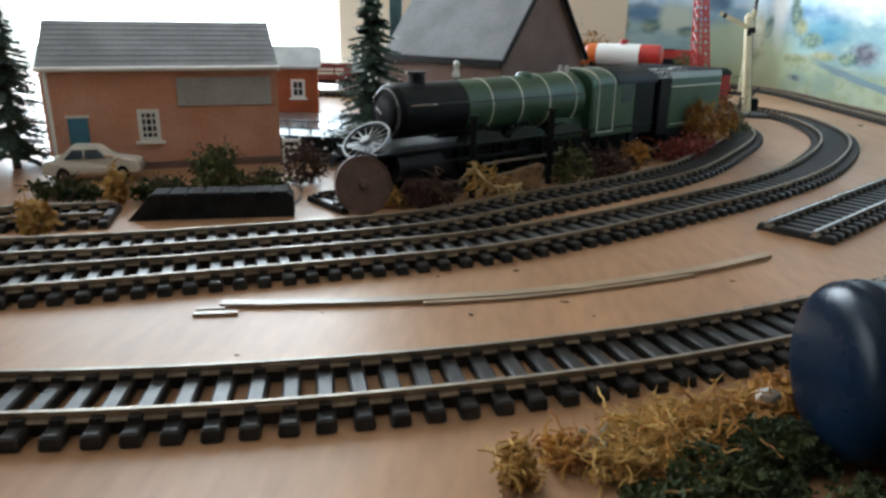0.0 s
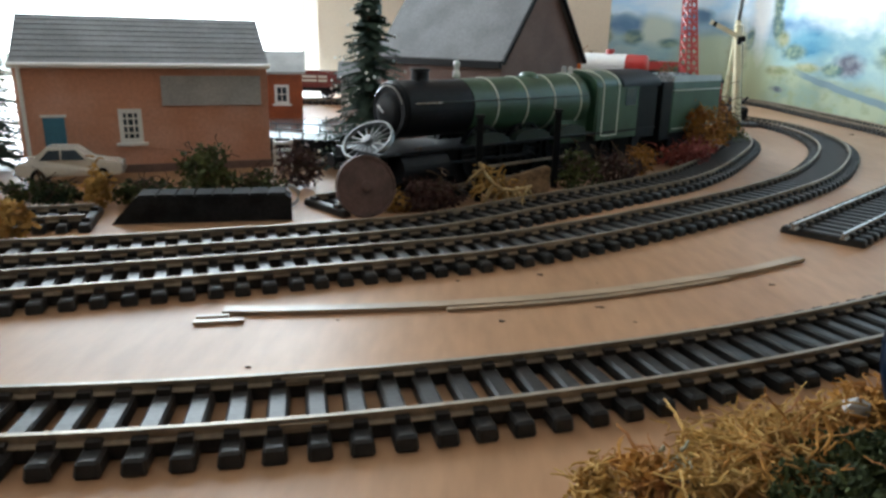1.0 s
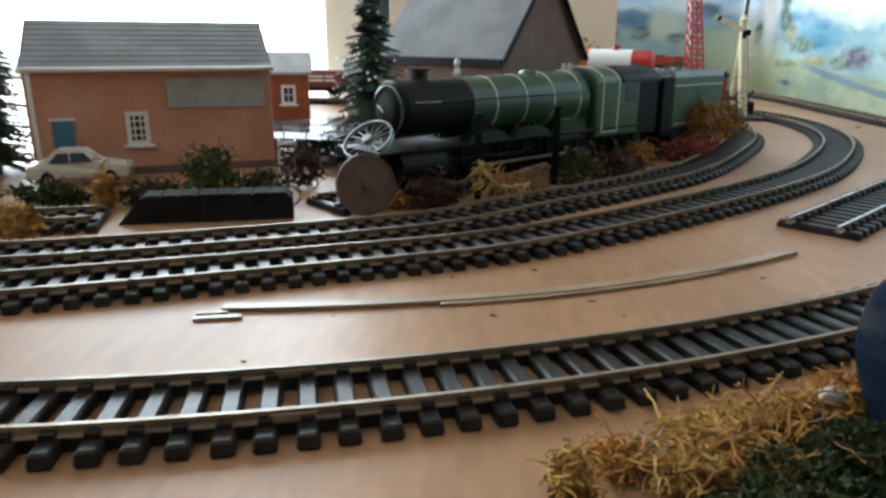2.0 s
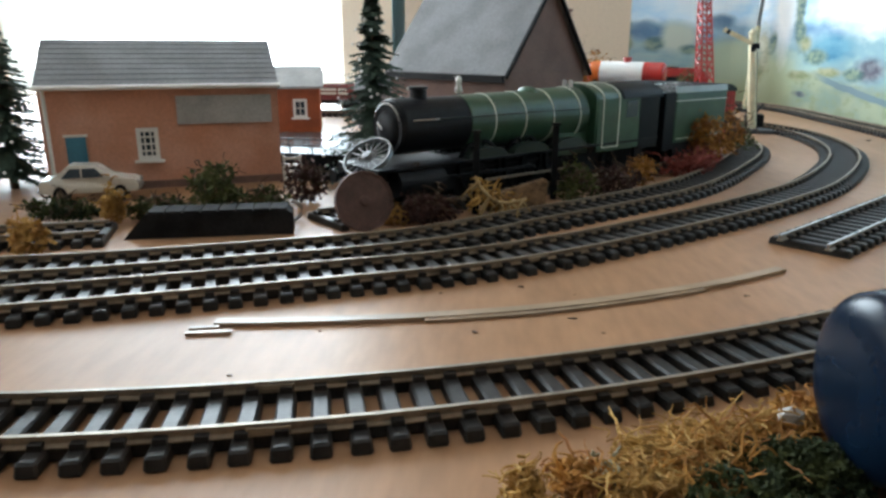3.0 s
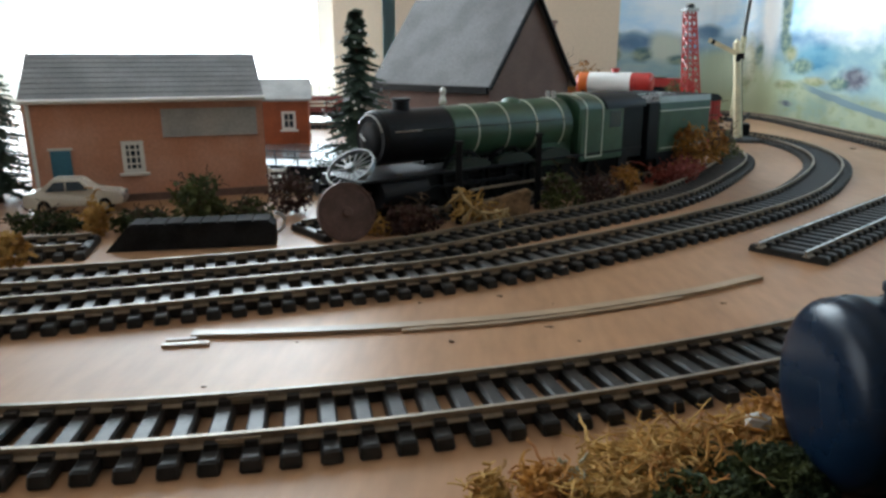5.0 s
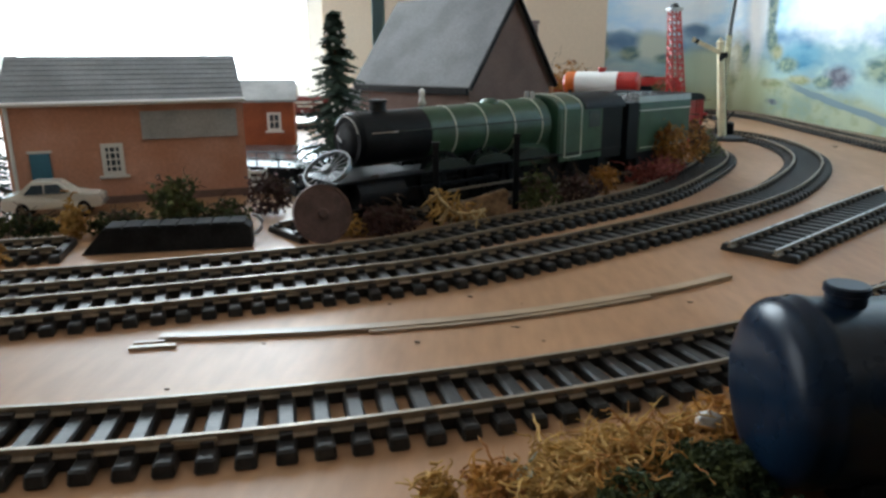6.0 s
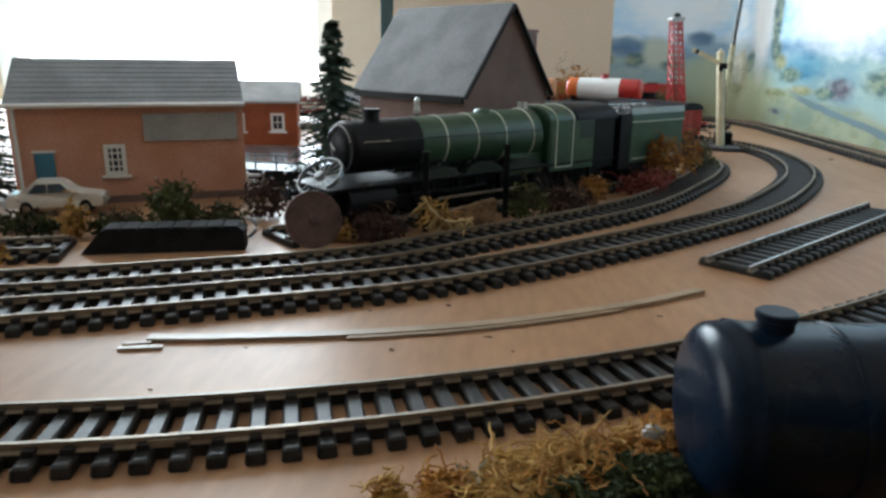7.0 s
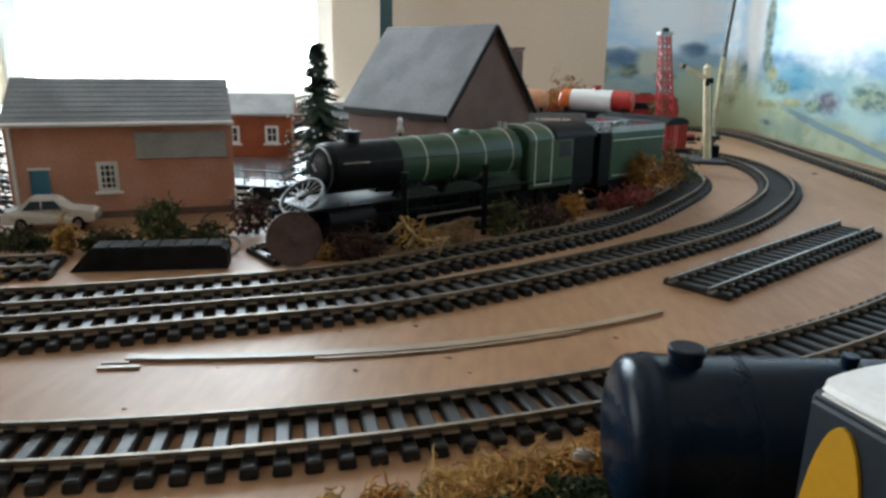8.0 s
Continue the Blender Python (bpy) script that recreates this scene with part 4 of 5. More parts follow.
def goods_shed(m, L=0.10, D=0.078, H=0.060, rise=0.0505):
    """Gable end on +x: brown walls, wide grey roof."""
    th = empty("goods_shed", m, "brown brick model shed with steep grey roof", "building")
    part("wall", box(-L, 0, 0, 0, D, H, 0.0003), GABLE, th)
    for x0, x1 in ((-0.0012, 0.0), (-L, -L + 0.0012)):
        part("gable", prism_x([(0, H), (D, H), (D / 2, H + rise)], x0, x1), GABLE, th)
    ov = 0.003
    for s in (0, 1):
        f = (D / 2 + ov) / (D / 2)
        ye, yr = (-ov, D / 2) if s == 0 else (D + ov, D / 2)
        ze = H + rise - rise * f
        bm = bmesh.new()
        vs = []
        for x in (-L - 0.003, 0.003):
            for y, z in ((ye, ze), (yr, H + rise), (yr, H + rise + 0.0024), (ye, ze + 0.0024)):
                vs.append(bm.verts.new((x, y, z)))
        for q in ((0, 1, 2, 3), (4, 5, 6, 7), (0, 1, 5, 4), (1, 2, 6, 5), (2, 3, 7, 6), (3, 0, 4, 7)):
            bm.faces.new([vs[i] for i in q])
        part("roof", bm, SLATE, th)
    for s in (0, 1):
        y0, y1 = (-ov, D / 2) if s == 0 else (D + ov, D / 2)
        part("barge_board", tube([(0.0034, y0, H - 0.003), (0.0034, y1, H + rise + 0.001)], 0.0014, 6), BLACK, th, "dark edging board")
    part("eaves_board", box(-L, -0.0045, H - 0.006, 0.002, -0.0025, H - 0.002), BLACK, th)
    return th


goods_shed(pose(0.0222, 0.4935, 0, 0, 0, -42.0))
stack = empty("brick_stack", pose(0.0625, 0.615, 0, 0, 0, -42), "tall square brown brick stack behind the shed", "chimney")
part("shaft", box(-0.0065, -0.0065, 0, 0.0065, 0.0065, 0.098, 0.0004), GABLE, stack)
part("cap", box(-0.0073, -0.0073, 0.0982, 0.0073, 0.0073, 0.1005, 0.0003), GABLE, stack)


# ---------------------------------------------------------------- signal, crane, pole
def semaphore(m):
    th = empty("semaphore_signal", m, "cream semaphore signal post with a raised cream arm", "signal")
    part("base", box(-0.026, -0.016, 0, 0.026, 0.030, 0.0035, 0.0012), ASPHALT, th, "dark grey base")
    part("lever_box", box(0.004, 0.010, 0.0035, 0.020, 0.026, 0.0150, 0.002), BLACK, th)
    part("lever", tube([(0.012, 0.018, 0.0145), (0.019, 0.018, 0.0245)], 0.0011, 8), BLACK, th)
    part("post", cyl((0, 0, 0.0035), (0, 0, 0.086), 0.0040, 0.0033, 10), CREAM, th)
    part("finial", lathe([(0.086, 0.0034), (0.0872, 0.0038), (0.088, 0.0028), (0.091, 0.0004)], "Z", 12), CREAM, th)
    arm = part("arm", box(-0.0285, -0.0048, 0.0755, 0.001, -0.0040, 0.0795, 0.0002, turn=Matrix.Translation((0, 0, 0.077)) @ Matrix.Rotation(radians(32), 4, "Y") @ Matrix.Translation((0, 0, -0.077))), CREAM, th, "cream arm with dark bands")
    part("arm_band", box(-0.0255, -0.0050, 0.0755, -0.0225, -0.0038, 0.0795, turn=Matrix.Translation((0, 0, 0.077)) @ Matrix.Rotation(radians(32), 4, "Y") @ Matrix.Translation((0, 0, -0.077))), BLACK, arm)
    part("spectacle", box(-0.001, -0.0054, 0.073, 0.0055, -0.0042, 0.078, 0.0006), BLACK, th)
    part("lamp", box(-0.0018, -0.0074, 0.071, 0.0018, -0.0042, 0.076, 0.0004), BLACK, th)
    part("ladder", tube([(0.004, 0.003, 0.003), (0.004, 0.003, 0.076)], 0.0005, 6), BLACK, th)
    for ob in th.children:
        if ob.name.split(".")[0] in ("post", "finial", "arm", "spectacle", "lamp", "ladder"):
            ob.matrix_basis = pose(0.0095, 0, 0, 0, -6, 0)
    return th


semaphore(pose(0.2455, 0.742, 0, 0, 0, -14))


def lattice_crane(m, h=0.115, w0=0.014, w1=0.0085):
    th = empty("crane", m, "red lattice breakdown crane on a flat wagon", "crane")
    chassis(th, 0.085, 0.048)
    part("deck", box(-0.0425, -0.0135, RAIL_Z + 0.0126, 0.0425, 0.0135, RAIL_Z + 0.0150, 0.0003), RED, th)
    part("engine_house", box(-0.036, -0.012, RAIL_Z + 0.0152, -0.006, 0.012, RAIL_Z + 0.034, 0.0015), RED, th)
    z0 = RAIL_Z + 0.0152

    def corner(i, t):
        w = w0 + (w1 - w0) * t
        sx, sy = ((-1, -1), (1, -1), (1, 1), (-1, 1))[i % 4]
        return Vector((0.006 + 0.010 * (1 - t) + sx * w / 2, sy * w / 2, z0 + (h - z0) * t))
    for i in range(4):
        part("jib_leg", tube([corner(i, 0), corner(i, 1)], 0.0009, 6), RED, th)
    n = 9
    for i in range(4):
        bm = bmesh.new()
        for k in range(n):
            a, b = k / n, (k + 1) / n
            tube([corner(i, a), corner(i + 1, b)], 0.0006, 5, bm)
            tube([corner(i + 1, a), corner(i, b)], 0.0006, 5, bm)
        part("jib_lattice", bm, RED, th)
    part("jib_head", box(0.006 - w1 * 0.75, -w1 * 0.75, h, 0.006 + w1 * 0.75, w1 * 0.75, h + 0.003, 0.0004), LTGREY, th, "pale grey jib head")
    part("pulley", cyl((0.006, -0.003, h + 0.004), (0.006, 0.003, h + 0.004), 0.0032, seg=18), BLACK, th)
    return th


lattice_crane(pose(0.2125, 0.80, 0, 0, 0, 10), h=0.117)
pole = empty("leaning_pole", pose(0, 0, 0), "thin dark leaning wire pole behind the signal", "pole")
part("rod", tube([(0.323, 0.955, 0.0), (0.327, 0.955, 0.11), (0.338, 0.955, 0.26)], 0.0024, 8), WIRE, pole)
part("sleeve", tube([(0.3231, 0.955, 0.004), (0.3254, 0.955, 0.060), (0.3266, 0.955, 0.098)], 0.0034, 10), STAINED, pole, "stained cream lower sleeve")
part("foot", cyl((0.323, 0.955, 0.0), (0.323, 0.955, 0.004), 0.012, 0.008, 20), BLACK, pole)


# ---------------------------------------------------------------- foliage
def leaves_bm(centre, radii, n, size, seed, hollow=0.35, lift=0.3):
    """Many small bent leaflets in an uneven clump."""
    rnd = random.Random(seed)
    bm = bmesh.new()
    c = Vector(centre)
    made = 0
    while made < n:
        p = Vector((rnd.uniform(-1, 1), rnd.uniform(-1, 1), rnd.uniform(-1, 1)))
        r = p.length
        edge = 0.85 + 0.45 * noise.noise(p * 2.2 + Vector((seed * 3.1, 0, 0)))
        if r > edge or r < hollow * edge or noise.noise(p * 3.5 + Vector((0, seed, 0))) < -0.28:
            continue
        q = c + Vector((p.x * radii[0], p.y * radii[1], p.z * radii[2]))
        if q.z < 0.0004:
            continue
        a = Vector((rnd.gauss(0, 1), rnd.gauss(0, 1), rnd.gauss(0, 1) + lift)).normalized()
        b = a.cross(Vector((rnd.gauss(0, 1), rnd.gauss(0, 1), rnd.gauss(0, 1)))).normalized()
        s = size * rnd.uniform(0.6, 1.4)
        v = [bm.verts.new(q + o) for o in (Vector((0, 0, 0)), a * s * 0.5 + b * s * 0.3, a * s + Vector((0, 0, -0.15 * s)), a * s * 0.5 - b * s * 0.3)]
        bm.faces.new((v[0], v[1], v[2]))
        bm.faces.new((v[0], v[2], v[3]))
        made += 1
    return bm


def twigs_bm(centre, radii, n, r, seed, steps=5, length=0.012, flat=0.6):
    """Curling dry strands that fill a low clump."""
    rnd = random.Random(seed)
    bm = bmesh.new()
    c = Vector(centre)
    for _ in range(n):
        p = c + Vector((rnd.gauss(0, 0.45) * radii[0], rnd.gauss(0, 0.45) * radii[1], abs(rnd.gauss(0, 0.5)) * radii[2]))
        d = Vector((rnd.gauss(0, 1), rnd.gauss(0, 1), rnd.gauss(0.0, flat))).normalized()
        pts = [p.copy()]
        k = length * rnd.uniform(0.5, 1.5) / steps
        for _ in range(steps):
            d = (d + Vector((rnd.gauss(0, 0.5), rnd.gauss(0, 0.5), rnd.gauss(-0.05, flat * 0.7)))).normalized()
            p = p + d * k
            p.z = max(p.z, 0.0006)
            pts.append(p.copy())
        tube(pts, r * rnd.uniform(0.6, 1.3), 5, bm, taper=0.5)
    return bm


def bush(name, centre, radii, material, label, leaves=500, size=0.0032, seed=1, twig=None, twig_n=40, category="bush", group="lichen bushes on the layout", thick=0.0004, reach=0.5, flat=0.6):
    th = empty(name, pose(centre[0], centre[1], 0), label, category, group)
    c = (0, 0, centre[2])
    stuff(part("stem_tangle", twigs_bm(c, (radii[0] * 0.8, radii[1] * 0.8, radii[2]), twig_n, thick, seed + 50, 7 if flat < 0.5 else 5, max(radii) * reach, flat), twig or BARK, th))
    if leaves:
        stuff(part("foliage", leaves_bm(c, radii, leaves, size, seed), material, th))
    return th


# along the inner curve
bush("dry_bush", (0.012, 0.3905, 0.006), (0.012, 0.006, 0.011), STRAW, "tangled straw-coloured dry lichen beside the track", 60, 0.0016, 3, STRAW, 30, thick=0.0007, reach=0.7)
bush("dry_bush", (0.024, 0.3945, 0.003), (0.008, 0.005, 0.006), OCHRE, "tangled straw-coloured dry lichen beside the track", 110, 0.0018, 4, STRAW, 30)


def dry_twig(m, seed):
    """A forked cream twig standing on its own roots."""
    th = empty("dry_twig", m, "forked cream-coloured dry twig beside the track", "twig")
    rnd = random.Random(seed)
    part("stem", tube([(-0.0125, 0, 0.0195), (-0.0095, 0.0005, 0.0140), (-0.004, 0, 0.0085), (0.003, -0.0004, 0.0075), (0.0105, 0, 0.0095)], 0.0009, 7, taper=0.7), PALETWIG, th, smooth=True)
    for x, z, n in ((-0.0105, 0.0175, 3), (-0.006, 0.0105, 3), (-0.001, 0.008, 4), (0.004, 0.0076, 4), (0.009, 0.009, 3)):
        for _ in range(n):
            p = Vector((x, 0, z))
            d = Vector((rnd.gauss(0, 0.8), rnd.gauss(-0.2, 0.5), rnd.gauss(-0.7, 0.7))).normalized()
            pts = [p.copy()]
            for _ in range(5):
                d = (d + Vector((rnd.gauss(0, 0.35), rnd.gauss(0, 0.3), rnd.gauss(-0.12, 0.3)))).normalized()
                p = p + d * 0.0022
                p.z = max(p.z, 0.0006)
                pts.append(p.copy())
            part("fork", tube(pts, 0.0006, 6, taper=0.5), PALETWIG, th, smooth=True)
    return th


dry_twig(pose(0.0200, 0.3835, 0, 0, 0, 8), 5)
bm = prism([(0, 0), (0.023, 0.0), (0.0235, 0.0125), (0.0225, 0.0140), (0.002, 0.0075)], -0.002, 0.002)
bmesh.ops.bevel(bm, geom=bm.edges[:], offset=0.0004, segments=2, affect="EDGES")
chip = tagged(link("bark_chip", bm, TANBARK), "brown wedge of bark standing beside dry lichen", "bark chip")
chip.matrix_world = pose(0.0130, 0.4015, 0.0, 0, 0, 20) @ Matrix.Diagonal((1.28, 1, 1, 1))
bush("olive_bush", (0.058, 0.4285, 0.008), (0.0125, 0.009, 0.0135), OLIVE, "olive green lichen bush beside the track", 700, 0.0022, 5)
bush("maroon_bush", (0.080, 0.4450, 0.006), (0.015, 0.009, 0.011), MAROON, "dark maroon lichen bush beside the track", 800, 0.0022, 6)
bush("ochre_bush", (0.096, 0.463, 0.009), (0.010, 0.007, 0.008), OCHRE, "ochre lichen bush beside the track", 420, 0.0024, 7, OCHRE)
bush("pink_bush", (0.131, 0.501, 0.006), (0.016, 0.008, 0.008), PINKISH, "reddish pink lichen beside the track", 360, 0.0026, 8, PINKISH, 50)
bush("pink_bush", (0.142, 0.510, 0.008), (0.013, 0.008, 0.009), PINKISH, "reddish pink lichen beside the track", 300, 0.0026, 9, PINKISH, 40)
bush("ochre_bush", (0.1475, 0.5265, 0.017), (0.018, 0.010, 0.018), OCHRE, "tall rusty ochre lichen bush behind the tender", 1100, 0.0026, 10, OCHRE, 60)
bush("ochre_bush", (0.177, 0.572, 0.017), (0.012, 0.010, 0.017), OCHRE, "tall rusty ochre lichen bush behind the tender", 700, 0.0026, 11, BARK, 60)
bush("olive_bush", (0.196, 0.60, 0.010), (0.012, 0.009, 0.014), OLIVE, "olive green lichen bush beside the track", 500, 0.0024, 12)
bush("maroon_bush", (-0.013, 0.3765, 0.006), (0.015, 0.009, 0.0095), MAROON, "dark maroon lichen bush beside the track", 1300, 0.002, 13)
bush("yellow_bush", (-0.027, 0.371, 0.003), (0.006, 0.005, 0.006), STRAW, "small pale yellow lichen tuft", 150, 0.002, 14, STRAW, 20)
# in front of the house
bush("olive_bush", (-0.108, 0.382, 0.012), (0.012, 0.010, 0.015), OLIVE, "olive green lichen bush before the house", 1100, 0.0026, 15)
bush("dark_bush", (-0.086, 0.378, 0.006), (0.014, 0.009, 0.0095), MOSS, "dark green lichen bush before the house", 700, 0.0026, 16)
bush("dark_bush", (-0.130, 0.372, 0.004), (0.015, 0.009, 0.0075), MOSS, "dark green lichen bush before the house", 700, 0.0026, 17)
bush("maroon_bush", (-0.076, 0.415, 0.009), (0.012, 0.009, 0.012), MAROON, "dark maroon lichen bush at the house corner", 600, 0.0026, 18)
bush("yellow_bush", (-0.148, 0.366, 0.007), (0.0055, 0.005, 0.0095), STRAW, "pale yellow lichen bush before the house", 420, 0.0026, 19, STRAW, 40)
bush("yellow_bush", (-0.153, 0.3150, 0.006), (0.008, 0.004, 0.009), STRAW, "pale yellow lichen bush before the house", 420, 0.0026, 20, STRAW, 40)
bush("dark_bush", (-0.176, 0.374, 0.003), (0.020, 0.011, 0.0055), MOSS, "dark green lichen bush before the house", 700, 0.0026, 21)
bush("ochre_bush", (-0.215, 0.36, 0.007), (0.014, 0.010, 0.010), OCHRE, "rusty ochre lichen bush before the house", 500, 0.0026, 22)
bush("dark_bush", (-0.235, 0.385, 0.010), (0.016, 0.012, 0.014), FIR, "dark green lichen bush before the house", 800, 0.0028, 23)
# back of the layout
bush("ochre_bush", (0.155, 1.055, 0.034), (0.032, 0.02, 0.036), OCHRE, "large brown lichen bush at the back", 1200, 0.005, 24)
bush("olive_bush", (0.275, 1.03, 0.02), (0.022, 0.015, 0.028), OLIVE, "brownish green lichen bush behind the signal", 800, 0.004, 25)
bush("dark_bush", (0.085, 1.045, 0.028), (0.035, 0.018, 0.03), FIR, "dark green lichen bush at the back", 900, 0.005, 26)

# foreground tangle beside the tank
for i, (x, y, z, rx, ry, rz) in enumerate([(0.0205, 0.1885, 0.002, 0.004, 0.004, 0.006), (0.045, 0.2035, 0.001, 0.009, 0.006, 0.0028), (0.053, 0.2080, 0.001, 0.010, 0.006, 0.0030), (0.062, 0.2115, 0.001, 0.009, 0.005, 0.0026), (0.040, 0.194, 0.001, 0.008, 0.008, 0.0032), (0.049, 0.199, 0.001, 0.009, 0.007, 0.0034), (0.058, 0.2045, 0.001, 0.009, 0.006, 0.003), (0.072, 0.2165, 0.001, 0.006, 0.005, 0.0026)]):
    bush("straw_tangle", (x - 0.001, y - 0.0085, z), (rx, ry, rz), STRAW, "curling straw-yellow dried lichen on the board", 800, 0.0014, 40 + i, STRAW, 150 if i else 70, "lichen", "dried lichen in the foreground", 0.00029, 0.9, 0.26)
for i, (x, y, z, rx, ry, rz) in enumerate([(0.060, 0.2015, 0.001, 0.010, 0.006, 0.0036), (0.070, 0.2060, 0.001, 0.009, 0.006, 0.0036), (0.079, 0.2165, 0.002, 0.007, 0.005, 0.005), (0.031, 0.1945, 0.001, 0.007, 0.006, 0.002), (0.052, 0.1945, 0.001, 0.010, 0.006, 0.003)]):
    bush("ochre_tangle", (x - 0.001, y - 0.0065, z), (rx, ry, rz), OCHRE, "rusty ochre dried lichen on the board", 800, 0.0016, 50 + i, OCHRE, 100, "lichen", "dried lichen in the foreground", 0.00029, 0.9, 0.26)
for i, (x, y, z, rx, ry, rz) in enumerate([(0.057, 0.185, 0.002, 0.014, 0.010, 0.005), (0.070, 0.195, 0.002, 0.011, 0.009, 0.006), (0.063, 0.172, 0.002, 0.015, 0.010, 0.005), (0.045, 0.178, 0.001, 0.010, 0.009, 0.003), (0.064, 0.1975, 0.002, 0.008, 0.006, 0.0045), (0.079, 0.176, 0.002, 0.012, 0.010, 0.005)]):
    bush("moss_clump", (x, y - 0.005, z), (rx, ry, rz), MOSS, "dark green moss clump beside the tank", 3800, 0.0012, 60 + i, MOSS, 20, "moss", "moss in the foreground", 0.0003, 0.4)
for i, (x, y, rx, ry, rz) in enumerate([(0.088, 0.170, 0.012, 0.008, 0.005), (0.084, 0.158, 0.014, 0.010, 0.004), (0.070, 0.158, 0.012, 0.010, 0.004)]):
    bush("moss_clump", (x, y, 0.002), (rx, ry, rz), MOSS, "dark green moss clump beside the tank", 3000, 0.0012, 80 + i, MOSS, 20, "moss", "moss in the foreground", 0.0003, 0.4)
bush("pale_lichen", (0.034, 0.188, 0.001), (0.004, 0.004, 0.003), LICHEN, "pale grey-green lichen tuft on the board", 200, 0.0013, 71, LICHEN, 25, "lichen", "dried lichen in the foreground", 0.0003, 0.6)
bm = bmesh.new()
bmesh.ops.create_icosphere(bm, subdivisions=1, radius=0.0026)
for v in bm.verts:
    v.co = Vector((v.co.x * 1.1 + 0.0715, v.co.y * 0.8 + 0.2045, max(v.co.z * 0.9, -0.002) + 0.0055))
tagged(link("pale_stone", bm, STONE), "small pale angular stone among the lichen", "stone")


def fir(m, h, r, seed):
    th = empty("fir_tree", m, "dark green model fir tree with white-tipped branches", "tree", "model fir trees")
    part("trunk", cyl((0, 0, 0), (0, 0, h * 0.98), 0.0022, 0.0004, 8), BARK, th)
    rnd = random.Random(seed)
    bm, tips = bmesh.new(), bmesh.new()
    for k in range(260):
        t = (k + rnd.random()) / 260
        z = h * (0.08 + 0.9 * t)
        a = rnd.uniform(0, 2 * math.pi)
        ln = r * (1 - t) ** 0.8 * rnd.uniform(0.7, 1.15) + 0.0015
        d = Vector((math.cos(a), math.sin(a), -0.22))
        side = Vector((-math.sin(a), math.cos(a), 0))
        base = Vector((0, 0, z))
        for j in range(9):
            f = (j + 0.5) / 9
            p = base + d * ln * f
            for s in (-1, 1):
                e = p + (d * 0.35 + side * s + Vector((0, 0, rnd.uniform(-0.4, 0.3)))) * (0.0042 * (1.1 - 0.6 * f))
                u = Vector((0, 0, 0.0007))
                vs = [bm.verts.new(q) for q in (p - d * 0.0006 + u, p + d * 0.0006 - u, e)]
                bm.faces.new(vs)
        if rnd.random() < 0.3:
            bmesh.ops.create_icosphere(tips, subdivisions=1, radius=0.0008, matrix=Matrix.Translation(base + d * ln))
    stuff(part("needles", bm, FIR, th))
    stuff(part("snow_tips", tips, WHITE, th, "white painted tips"))
    return th


fir(pose(-0.047, 0.452, 0), 0.100, 0.030, 1)
fir(pose(-0.240, 0.436, 0), 0.090, 0.028, 2)
fir(pose(-0.285, 0.40, 0), 0.07, 0.022, 3)


# ---------------------------------------------------------------- loose scrap beside the engine
def loose_wheel(m, r, material, label, disc=False):
    th = empty("loose_wheel", m, label, "wheel", "loose wheels by the engine")
    rim = [(-0.0011, r - 0.0010), (-0.0011, r), (0.0011, r - 0.0002), (0.0011, r - 0.0010)]
    bm = bmesh.new()
    seg = 44
    rings = [[bm.verts.new((rr * math.cos(2 * math.pi * i / seg), rr * math.sin(2 * math.pi * i / seg), a)) for i in range(seg)] for a, rr in rim]
    for k in range(4):
        for i in range(seg):
            bm.faces.new((rings[k][i], rings[k][(i + 1) % seg], rings[(k + 1) % 4][(i + 1) % seg], rings[(k + 1) % 4][i]))
    part("rim", bm, material, th, smooth=False)
    part("hub", lathe([(-0.0014, 0.0022), (0.0016, 0.0022), (0.002, 0.0016), (0.002, 0.0006)], "Z", 20), material, th)
    if disc:
        part("web", lathe([(-0.0008, 0.002), (-0.0008, r - 0.001), (0.0003, r - 0.001), (0.0007, 0.002)], "Z", 40), material, th)
    else:
        for i in range(16):
            a = 2 * math.pi * i / 16
            part("spoke", cyl((0.0018 * math.cos(a), 0.0018 * math.sin(a), 0), ((r - 0.001) * math.cos(a), (r - 0.001) * math.sin(a), 0), 0.00030, seg=6), material, th)
    return th


loose_wheel(pose(-0.0398, 0.3845, 0.0272, 0, 0, 0) @ pose(0, 0, 0, 30, -22, 0), 0.0118, DULLSTEEL, "bright spoked driving wheel lying tilted on the engine front")
loose_wheel(pose(-0.0378, 0.3610, 0.0125, 76, 0, 28), 0.0125, RUST, "dull brown disc wheel leaning upright on the engine", True)


def black_ramp():
    th = empty("coal_staithe", pose(-0.1305, 0.339, 0, 0, 0, 12.5), "low black loading ramp beside the inner track", "platform")
    part("body", prism([(0, 0), (0.066, 0), (0.066, 0.0085), (0.064, 0.0100), (0.009, 0.0100)], 0, 0.011), SOOT, th)
    for k in range(8):
        part("edge_plank", box(0.010 + k * 0.0068, -0.0004, 0.0102, 0.0163 + k * 0.0068, 0.0114, 0.0110, 0.0002), SOOT, th)
    return th


black_ramp()


